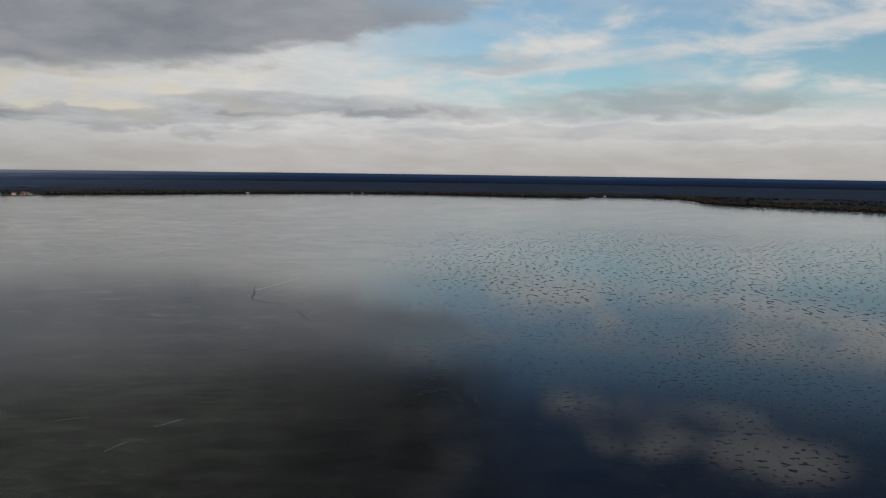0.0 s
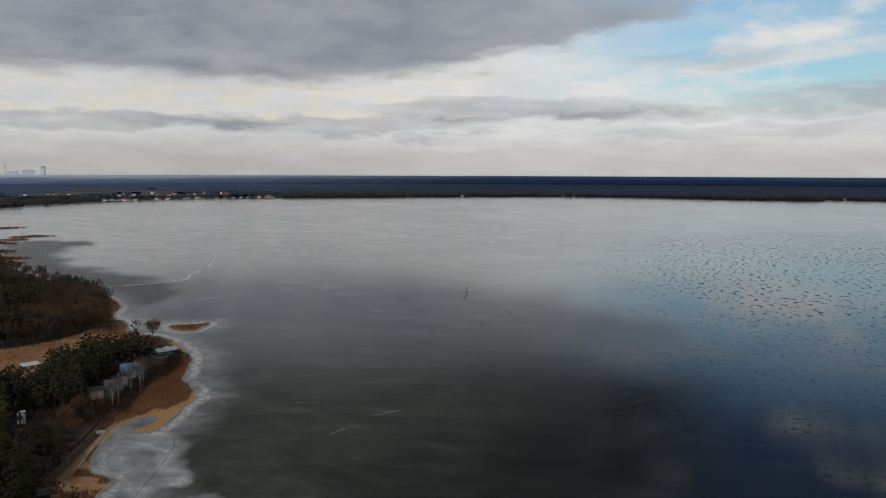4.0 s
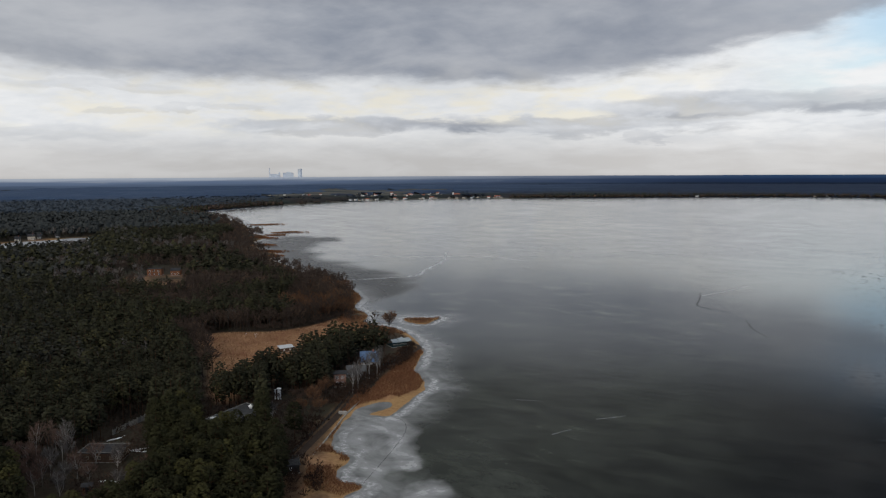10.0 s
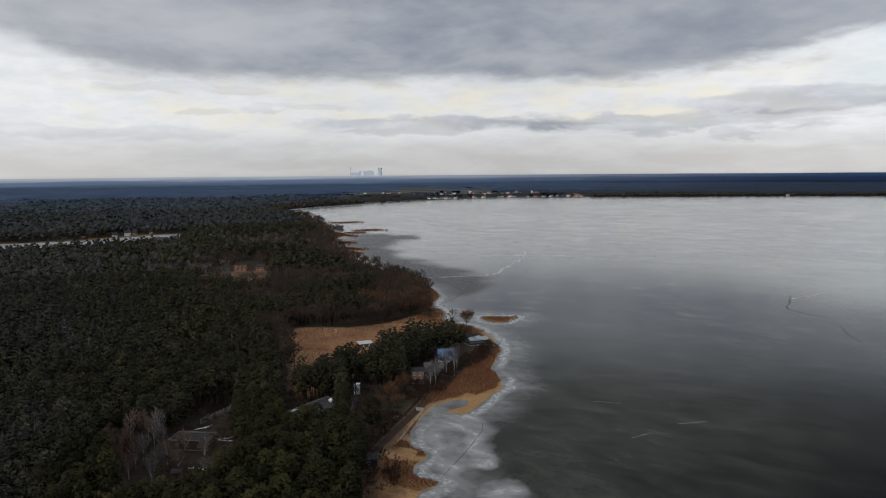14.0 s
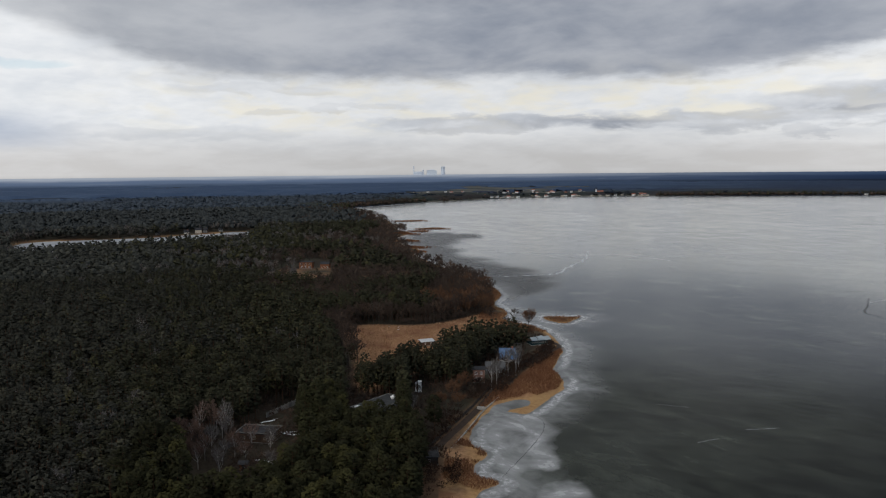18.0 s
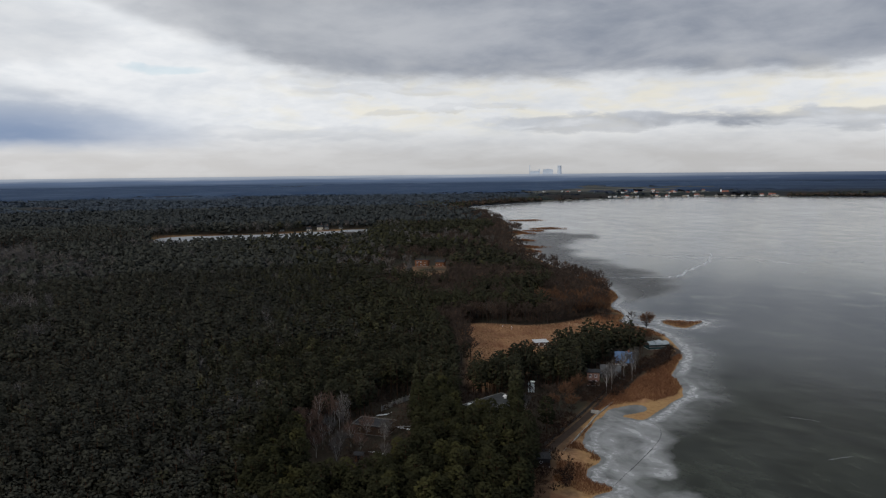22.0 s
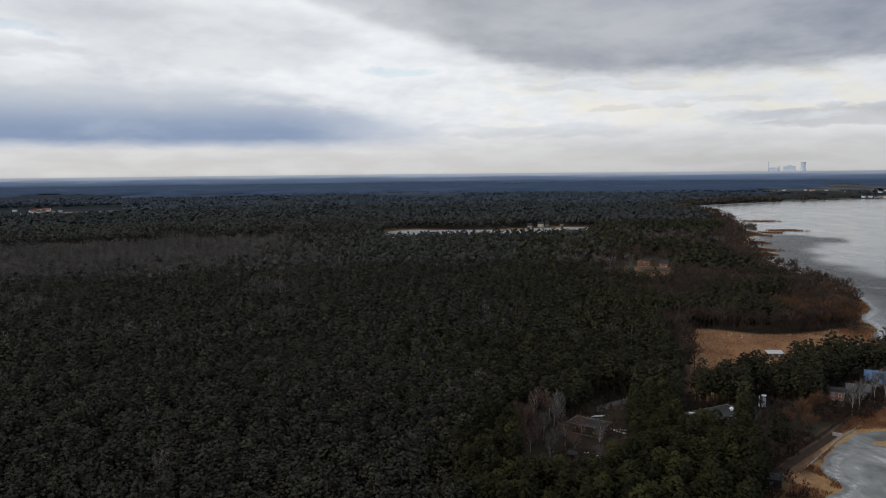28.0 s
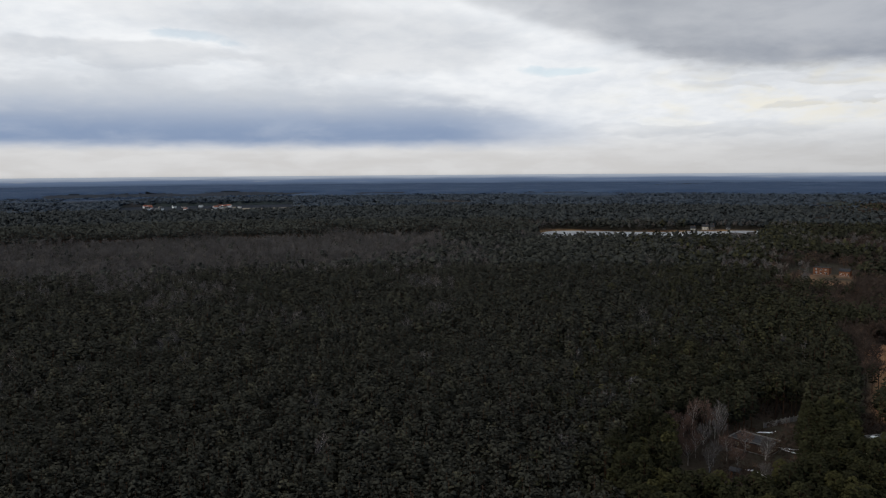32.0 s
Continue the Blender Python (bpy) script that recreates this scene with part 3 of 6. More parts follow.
    store(me, "calm", ramp(np.hypot(x + 178, y - 224), 13, 7))
    tagged(new("lake_ice", me), "grey frozen lake with frost along the shore", "lake", kind="structure")
    # the rest of the lake behind the camera, and the far pond
    x, y = polar(60.2, 300, 120, rest)
    keep = (land(x, y) < 25) & (np.hypot(x + 1000, y - 450) > 400)
    me = quick_mesh("lake_ice_behind", np.stack([x, y, 0 * x], -1).reshape(-1, 3), sheet_faces(*x.shape, keep), ICE, True)
    store(me, "shore", np.full(x.shape, 300.0))
    store(me, "bay", np.zeros(x.shape))
    store(me, "dark", np.zeros(x.shape))
    store(me, "calm", np.ones(x.shape))
    tagged(new("lake_ice_behind", me), "grey frozen lake behind the viewpoint", "lake", kind="structure")
    gx, gy = np.meshgrid(np.arange(-1120, -760, 5.0), np.arange(260, 670, 5.0))
    keep = gap_to(POND, gx, gy) < 12
    keep |= inside(POND, gx, gy)
    me = quick_mesh("pond_ice", np.stack([gx, gy, 0 * gx + 0.05], -1).reshape(-1, 3), sheet_faces(*gx.shape, keep), PALE_ICE, True)
    tagged(new("pond_ice", me), "pale frosted ice of a small lake in the woods", "pond", kind="structure")


PALE_ICE = plain("frosted_ice", (0.24, 0.25, 0.27), (0.38, 0.40, 0.42), 0.02, 0.45, 0.0, 0.1)
build_ground()


# ---- far country ----
def build_far_woods():
    az = np.concatenate([np.linspace(-50, 118, 760), np.linspace(119, 300, 90)])
    r = np.geomspace(1640, 4780, 150)
    a, r = np.meshgrid(np.radians(az), r)
    x, y = -np.sin(a) * r, np.cos(a) * r
    s = land(x, y)
    cover = grid_noise(x, y * 1.0, 520, 21, 4)
    deg = np.degrees(a)
    village = ramp(deg, 24, 30) * ramp(deg, 48, 44) * ramp(r, 2450, 2600) * ramp(r, 3500, 3100)
    fields = ramp(cover, 0.56, 0.66) * ramp(r, 2500, 2900) * ramp(deg, 16, 30)
    fields = np.maximum(fields, (deg > 92) * (deg < 104) * (r > 1480) * ramp(r, 2160, 2130))
    fields = np.maximum(fields, village * ramp(grid_noise(x, y, 120, 31), 0.36, 0.5))
    wood = (1 - fields) * ramp(s, 40, 75)
    tops = 8.0 + 3.5 * grid_noise(x, y, 260, 22, 3) + 3.6 * (grid_noise(x, y, 13, 23, 2) - 0.5)
    z = height(x, y, s) + wood * tops - 3.0 * (1 - wood)
    keep = wood > 0.02
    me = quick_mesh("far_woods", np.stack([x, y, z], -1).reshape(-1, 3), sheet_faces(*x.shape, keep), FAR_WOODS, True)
    store(me, "haze_blue", ramp(r + 500 * (cover - 0.5), 1900 + 600 * (deg < 46), 2900 + 400 * (deg < 46)))
    tagged(new("far_woods", me), "dark pine woods reaching to the horizon, haze blue painted in", "woods", kind="stuff")


build_far_woods()


def build_backdrop():
    """A low glowing ring past the last woods, blue haze painted up to the horizon."""
    m = bpy.data.materials.new("glowing_painted_haze")
    m.use_nodes = True
    tree = m.node_tree
    tree.nodes.clear()
    at = place_of(tree)
    up = attribute(tree, "up")
    west = attribute(tree, "west")
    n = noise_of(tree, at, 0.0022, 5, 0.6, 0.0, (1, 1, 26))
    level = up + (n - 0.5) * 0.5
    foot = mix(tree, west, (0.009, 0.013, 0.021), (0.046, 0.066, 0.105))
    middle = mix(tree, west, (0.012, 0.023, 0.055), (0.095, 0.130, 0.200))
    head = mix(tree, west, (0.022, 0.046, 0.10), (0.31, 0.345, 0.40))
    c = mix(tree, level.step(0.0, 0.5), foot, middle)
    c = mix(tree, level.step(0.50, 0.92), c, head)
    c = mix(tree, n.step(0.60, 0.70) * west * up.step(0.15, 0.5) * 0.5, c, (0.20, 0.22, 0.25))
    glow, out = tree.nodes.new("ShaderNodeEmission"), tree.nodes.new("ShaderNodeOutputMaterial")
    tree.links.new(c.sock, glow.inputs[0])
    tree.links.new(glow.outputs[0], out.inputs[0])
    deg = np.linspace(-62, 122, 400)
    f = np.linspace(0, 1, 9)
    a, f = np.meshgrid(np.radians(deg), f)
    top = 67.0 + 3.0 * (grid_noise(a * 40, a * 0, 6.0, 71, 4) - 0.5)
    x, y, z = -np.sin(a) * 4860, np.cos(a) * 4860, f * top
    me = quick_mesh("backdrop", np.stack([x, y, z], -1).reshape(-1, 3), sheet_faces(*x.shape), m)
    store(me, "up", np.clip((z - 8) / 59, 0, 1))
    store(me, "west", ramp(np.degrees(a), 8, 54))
    tagged(new("backdrop", me), "glowing backdrop of distant country with painted blue haze", "horizon", kind="structure")


build_backdrop()


# ---- trees ----


def lump(r, at, wide, high, sides=5):
    """A small uneven dome of needles, open below."""
    rings = [np.array([(0, 0, 1.0)])]
    for polar_angle in (0.8, 1.5):
        t = np.arange(sides) * 2 * math.pi / sides + r.uniform(0, 6.28)
        rings.append(np.column_stack([np.cos(t), np.sin(t), np.zeros(sides)]) * math.sin(polar_angle) + (0, 0, math.cos(polar_angle)))
    v = np.concatenate(rings)
    pull, turn = r.uniform(0.65, 1.45), r.uniform(0, 6.28)
    v = v * r.uniform(0.55, 1.38, (len(v), 1)) * (wide * pull, wide / pull, high)
    v[:, 2] += v[:, 0] * r.uniform(-0.35, 0.35)
    c, s = math.cos(turn), math.sin(turn)
    v = np.column_stack([v[:, 0] * c - v[:, 1] * s, v[:, 0] * s + v[:, 1] * c, v[:, 2]]) + np.asarray(at)
    f = [(0, 1 + k, 1 + (k + 1) % sides) for k in range(sides)]
    for k in range(sides):
        a, b, c, d = 1 + k, 1 + (k + 1) % sides, 1 + sides + k, 1 + sides + (k + 1) % sides
        f += [(a, c, d), (a, d, b)]
    return v, np.array(f)


def lumpy_crown(r, lumps, high=15.0, wide=2.5, low=0.45, flat=0.62, sides=5, size=1.0):
    """A pine's crown: domed tufts stepped up and round the stem, narrow at the top."""
    base = (low + r.uniform(-0.05, 0.06)) * high
    pieces = []
    for k in range(lumps):
        f = (k + 0.6) / lumps
        ring = wide * math.sqrt(max(0.0, 1 - ((f - 0.34) / 0.70)**2)) * r.uniform(0.40, 0.95)
        if k == lumps - 1:
            ring *= 0.25
        t = k * 2.4 + r.uniform(-0.5, 0.5)
        reach = size * wide * r.uniform(0.40, 0.60) * (1.12 - 0.35 * f)
        pieces.append(lump(r, (math.cos(t) * ring, math.sin(t) * ring, base + (high - base) * f**0.9 - reach * flat), reach, reach * flat * r.uniform(0.8, 1.3), sides))
    v, f = joined(pieces)
    core = np.array((0, 0, base + 0.30 * (high - base)))
    out = (v - core) / (wide, wide, 0.75 * (high - base))
    out /= np.linalg.norm(out, axis=1, keepdims=True) + 1e-9
    own = np.concatenate([unit_rows((p - p.mean(0)) * (1, 1, 1.3) + (0, 0, 0.25)) for p, _ in pieces])
    return v, f, unit_rows(out * 0.95 + own * 0.5 + (0, 0, 0.12))


def unit_rows(v):
    return v / (np.linalg.norm(v, axis=1, keepdims=True) + 1e-9)


def tube(points, radii, sides=5):
    """A tapered tube along points, as quads."""
    p, rings = np.array(points, float), []
    for k in range(len(p)):
        d = p[min(k + 1, len(p) - 1)] - p[max(k - 1, 0)]
        d /= np.linalg.norm(d) + 1e-9
        u = np.cross(d, (0.3, 0.9, 0.1))
        u /= np.linalg.norm(u) + 1e-9
        v = np.cross(d, u)
        t = np.arange(sides) * 2 * math.pi / sides
        rings.append(p[k] + radii[k] * (np.cos(t)[:, None] * u + np.sin(t)[:, None] * v))
    verts = np.concatenate(rings)
    faces = [(k * sides + j, k * sides + (j + 1) % sides, (k + 1) * sides + (j + 1) % sides, (k + 1) * sides + j)
             for k in range(len(p) - 1) for j in range(sides)]
    return verts, np.array(faces)


def joined(pieces):
    verts, faces, n = [], [], 0
    for v, f in pieces:
        verts.append(v)
        faces.append(f + n)
        n += len(v)
    return np.concatenate(verts), np.concatenate(faces)


def card_mesh(name, quads, mat):
    v = quads.reshape(-1, 3)
    return quick_mesh(name, v, np.arange(len(v)).reshape(-1, quads.shape[-2]), mat)


def pine_trunk(r, high):
    lean = r.normal(size=2) * 0.35
    spine = [(0, 0, -0.4), (lean[0] * 0.3, lean[1] * 0.3, high * 0.4), (lean[0], lean[1], high * 0.93)]
    pieces = [tube(spine, (0.20, 0.15, 0.05), 6)]
    for k in range(6):
        z, t = high * r.uniform(0.5, 0.85), r.uniform(0, 6.28)
        d = np.array((math.cos(t), math.sin(t), 0.45))
        a = np.array((lean[0] * z / high, lean[1] * z / high, z))
        pieces.append(tube([a, a + d * r.uniform(1.2, 2.2)], (0.06, 0.02), 3))
    return joined(pieces)


def bare_tree(r, high, wide, twigs, twig=(1.5, 0.05), limbs=9, sides=4, thick=0.2):
    """A leafless tree: trunk and limbs as tubes, and a rounded crown of thin twigs."""
    spine = [(0, 0, -0.3), (r.normal() * 0.2, r.normal() * 0.2, high * 0.35), (r.normal() * 0.4, r.normal() * 0.4, high * 0.68), (r.normal() * 0.5, r.normal() * 0.5, high * 0.95)]
    pieces = [tube(spine, (thick, thick * 0.75, thick * 0.4, 0.03), sides)]
    starts, ends = [], []
    for k in range(limbs):
        f = 0.26 + 0.5 * (k + r.uniform(0, 1)) / limbs
        a = np.array([np.interp(f, (0, 0.35, 0.7, 1), [p[i] for p in spine]) for i in range(3)])
        t = k * 2.4 + r.uniform(-0.4, 0.4)
        up = 0.35 + 0.5 * (f - 0.26) / 0.5 + r.uniform(-0.12, 0.12)
        out = wide * math.cos(up * 1.1) * r.uniform(0.75, 1.05)
        b = np.array((a[0] + math.cos(t) * out, a[1] + math.sin(t) * out, high * (0.52 + 0.44 * up + r.uniform(-0.05, 0.04))))
        m = (a + b) / 2 + (0, 0, -0.03 * high)
        pieces.append(tube([a, m, b], (thick * 0.38, thick * 0.25, 0.02), 3))
        starts.append(a + (b - a) * 0.3)
        ends.append(b)
    starts.append(np.array(spine[2]))
    ends.append(np.array(spine[3]))
    starts, ends = np.array(starts), np.array(ends)
    w = r.integers(0, len(starts), twigs)
    f = r.uniform(0, 1, (twigs, 1))**0.6
    p = starts[w] * (1 - f) + ends[w] * f
    d = (ends - starts)[w]
    d = d / np.linalg.norm(d, axis=1, keepdims=True) * 0.8 + r.normal(size=d.shape) * 0.6 + (0, 0, 0.2)
    d *= twig[0] * r.uniform(0.5, 1.2, (twigs, 1)) / np.linalg.norm(d, axis=1, keepdims=True)
    side = np.cross(d, r.normal(size=d.shape))
    side *= twig[1] / np.linalg.norm(side, axis=1, keepdims=True)
    return joined(pieces), np.stack([p - side, p + side, p + d], 1)


def away(x, y, spots):
    ok = np.ones(x.shape, bool)
    for px, py, rad in spots:
        ok &= (x - px)**2 + (y - py)**2 > rad * rad
    return ok


# clearings round the houses: place and radius
CLEAR = [(-217, 272, 7), (-203, 178, 7), (-209, 186, 5), (-196, 170, 4), (-214, 134, 8), (-232, 158, 9), (-223, 144, 7), (-205, 236, 6), (-206, 246, 6), (-214, 209, 4), (-205, 205, 4),
         (-269, 268, 6), (-158, 160, 5), (-228, 310, 13), (-570, 420, 13), (-590, 395, 7), (-702, 380, 20), (-680, 370, 14), (-620, 380, 14), (-1030, 556, 30), (-222, 120, 7), (-205, 125, 6), (-195, 112, 6)]


def scatter(step, r0, r1, a0, a1, seed):
    """Jittered places on a wedge of the plan."""
    r = np.random.default_rng(seed)
    lim = r1 + step
    gx, gy = np.meshgrid(np.arange(-lim, 60, step), np.arange(-lim * 0.5, lim, step))
    gx, gy = gx + r.uniform(-0.42, 0.42, gx.shape) * step, gy + r.uniform(-0.42, 0.42, gy.shape) * step
    d, az = np.hypot(gx, gy), np.degrees(np.arctan2(-gx, gy))
    ok = (d > r0) & (d < r1) & (az > a0) & (az < a1)
    return gx[ok], gy[ok]


def sorted_stands():
    """Places for pines and for the kinds of bare trees, by the plan."""
    out = {"pine": [], "brown": [], "orange": [], "grey": []}
    for step, r0, r1, seed in ((3.9, 168, 330, 1), (4.4, 330, 620, 2), (6.0, 620, 1180, 3), (7.5, 1180, 1700, 4), (10.5, 1700, 2500, 5)):
        x, y = scatter(step, r0, r1, 22, 113, seed)
        s = land(x, y)
        d = np.hypot(x, y)
        az = np.degrees(np.arctan2(-x, y))
        mead = np.where(inside(MEADOW, x, y), 1, -1) * gap_to(MEADOW, x, y)
        free = away(x, y, CLEAR) & (mead < 1)
        seawall = (y < 322) & (d < 400)
        free &= np.where(seawall, (behind_fence(x, y) > np.where(y < 200, 0.0, np.where(y < 230, 3.5, 7.0))) & (s > 8), s > np.where(d < 480, 12, 6))
        free &= ~((d > 372) & (d < 452) & (az < 44.5) & (x > -292))
        bare_belt = (az > 79) & (d > 640 + 140 * ramp(az, 90, 80)) & (d < 940) & (np.random.default_rng(seed + 70).uniform(size=x.shape) > 0.35 - 0.2 * ramp(az, 80, 90))
        free &= ~((az > 79) & (((d > 1150) & (d < 1235)) | ((d > 1360) & (d < 1420))))
        free &= ~((d > 1460) & ((az < 46) & (d > 1700) | ((az > 92.0) & (az < 104) & (d > 1640) & (d < 2150))))
        free &= ~((d > 1700) & (grid_noise(x, y, 300, 46, 3) > 0.62))
        for a0, a1, r0, r1 in GLADES:
            free &= ~((az > a0) & (az < a1) & (d > r0) & (d < r1))
        n, m = grid_noise(x, y, 60, 41), np.random.default_rng(seed + 50).uniform(size=x.shape)
        north = (d > 420) & (s < 170) & (az < 62) & ((az < 55) | (d < 800))
        orange = (d > 440) & (d < 640) & (s < 40) & (az < 48)
        orange &= (n > 0.40) & (m > 0.35)
        orange |= np.hypot(x + 352, y - 352) < 12
        orange |= (np.hypot(x + 322, y - 366) < 36) & (m > 0.25) & (mead < -1)
        brown = north & ((s < 45) | (n + m * 0.3 > 0.70))
        brown |= (mead > -9) & (x < -262) & (d < 460)
        patch = grid_noise(x, y, 55, 45, 3)
        pond_gap = np.where(inside(POND, x, y), -1, 1) * gap_to(POND, x, y)
        grey = (d > 590) & (d < 1060) & (az > 76) & (patch * 0.6 + m * 0.5 > 0.60 - 0.06 * ramp(az, 80, 92) + 0.14 * ramp(d, 820, 900))
        grey |= (az > 80) & (d > 300) & (d < 1000) & (patch * 0.75 + m * 0.25 > 0.605)
        grey |= (d > 640) & (d < 800) & (az > 55) & (az < 66) & (n > 0.50) & (m > 0.3)
        grey |= (d > 820) & (d < 1000) & (az < 60) & (n > 0.48)
        grey |= (az > 81) & (d > 640 + 140 * ramp(az, 90, 80)) & (d < 935) & (patch * 0.5 + m * 0.5 > 0.30)
        grey |= (np.abs(pond_gap) < 40) & (pond_gap > 3) & (n > 0.45) & (m > 0.5)
        grey |= (m > 0.985) & (d > 200) & (d < 1100)
        clump = (d < 320) & (np.hypot(x + 216, y - 118) < 14)
        ridge = (d > 1180) & (az < 47)
        for name, pick in (("orange", orange), ("brown", brown & ~orange), ("grey", grey & ~orange & ~brown), ("pine", ~orange & ~brown & ~grey & ~clump & ~ridge & ~bare_belt)):
            k = free & pick
            if name == "brown":
                k &= (m > 0.45) | (d < 640)
            out[name].append(np.stack([x[k], y[k], height(x[k], y[k], s[k]), d[k]], 1))
    # the close-set grove on the point
    r = np.random.default_rng(58)
    x, y = np.meshgrid(np.arange(-256, -176, 3.6), np.arange(186, 322, 3.6))
    x, y = (x + r.uniform(-1.3, 1.3, x.shape)).ravel(), (y + r.uniform(-1.3, 1.3, y.shape)).ravel()
    az, d, s = np.degrees(np.arctan2(-x, y)), np.hypot(x, y), land(x, y)
    k = (behind_fence(x, y) > 8) & ~inside(MEADOW, x, y) & away(x, y, CLEAR) & (d < 372) & (d > 265) & (az < 52) & (s > 8)
    for a0, a1, r0, r1 in GLADES:
        k &= ~((az > a0) & (az < a1) & (d > r0) & (d < r1))
    out["pine"].append(np.stack([x[k], y[k], height(x[k], y[k], s[k]), d[k]], 1))
    # the brown wood right behind the meadow
    x, y = np.meshgrid(np.arange(-372, -262, 2.7), np.arange(272, 408, 2.7))
    x, y = (x + r.uniform(-1.2, 1.2, x.shape)).ravel(), (y + r.uniform(-1.2, 1.2, y.shape)).ravel()
    d, s = np.hypot(x, y), land(x, y)
    mead = np.where(inside(MEADOW, x, y), 1, -1) * gap_to(MEADOW, x, y)
    kind = r.uniform(size=x.shape)
    k = (mead < 0) & (mead > -40) & (d > 418) & (s > 9)
    tip = np.hypot(x + 320, y - 362) < 38
    for name, pick in (("pine", ~tip & (kind < 0.32) & (mead < -7)), ("brown", ~tip & (kind > 0.32) & (kind < 0.54)), ("orange", tip & (kind > 0.55))):
        j = k & pick
        out[name].append(np.stack([x[j], y[j], height(x[j], y[j], s[j]), d[j]], 1))
    # birches and alders standing in the far glades
    for a0, a1, r0, r1 in GLADES[:3]:
        a, d = np.radians(r.uniform(a0, a1, 70)), r.uniform(r0, r1, 70)
        x, y = -np.sin(a) * d, np.cos(a) * d
        k = away(x, y, [(px, py, rad * 0.6) for px, py, rad in CLEAR]) & (a > radians(54.9))
        p = np.stack([x[k], y[k], height(x[k], y[k]), d[k]], 1)
        out["grey"].append(p[::2])
        out["brown"].append(p[1::2])
    return {k: np.concatenate(v) for k, v in out.items()}


STANDS = sorted_stands()


def spread(units, places, scale, turn, which):
    """Lay card units (n, 4, 3) at places, turned and scaled; units is a list, all with as many cards."""
    units = np.stack(units)[which]
    c, s = np.cos(turn)[:, None, None], np.sin(turn)[:, None, None]
    x, y, z = units[..., 0], units[..., 1], units[..., 2]
    sc = scale[:, None, None]
    return np.stack([(x * c - y * s) * sc + places[:, 0, None, None], (x * s + y * c) * sc + places[:, 1, None, None], z * sc + places[:, 2, None, None]], -1)


def laid_out(units, places, scale, turn, which):
    """Copies of indexed meshes (all with as many corners) at places, as one pair of arrays."""
    v = np.stack([u[0] for u in units])[which]
    c, s, sc = np.cos(turn)[:, None], np.sin(turn)[:, None], scale[:, None]
    x, y, z = v[..., 0], v[..., 1], v[..., 2]
    out = np.stack([(x * c - y * s) * sc + places[:, 0, None], (x * s + y * c) * sc + places[:, 1, None], z * sc + places[:, 2, None]], -1)
    if len(units[0]) > 2:
        n = np.stack([u[2] for u in units])[which]
        turned = np.stack([n[..., 0] * c - n[..., 1] * s, n[..., 0] * s + n[..., 1] * c, n[..., 2]], -1)
    else:
        turned = None
    f = units[0][1]
    faces = (f[None] + (np.arange(len(places)) * v.shape[1])[:, None, None]).reshape(-1, f.shape[1])
    return out, faces, turned


def wood_stuff(name, units, places, mat, label, trunks=None, bark=None, lo=0.8, hi=1.15):
    """Many trees as one mesh; units are cards (n, k, 3), or pairs of corners and faces."""
    r = np.random.default_rng(len(places))
    n = len(places)
    scale, turn, which = r.uniform(lo, hi, n), r.uniform(0, 6.28, n), r.integers(0, len(units), n)
    tone = r.uniform(0, 1, n)
    if isinstance(units[0], tuple):
        v, faces, normals = laid_out(units, places, scale, turn, which)
        me = quick_mesh(name, v.reshape(-1, 3), faces, mat, True)
        store(me, "tone", np.repeat(tone, v.shape[1]))
        if normals is not None:
            me.normals_split_custom_set_from_vertices(normals.reshape(-1, 3).astype(np.float32))
    else:
        q = spread(units, places, scale, turn, which)
        me = card_mesh(name, q.reshape(-1, *q.shape[2:]), mat)
        store(me, "tone", np.repeat(tone, q.shape[1] * q.shape[2]))
    ob = tagged(new(name, me), label, "trees", kind="stuff")
    if trunks is not None:
        v, faces, _ = laid_out(trunks, places, scale, turn, which % len(trunks))
        t = new("trunks", quick_mesh("trunks", v.reshape(-1, 3), faces, bark))
        t.parent = ob
        tagged(t, kind="stuff")
    return ob


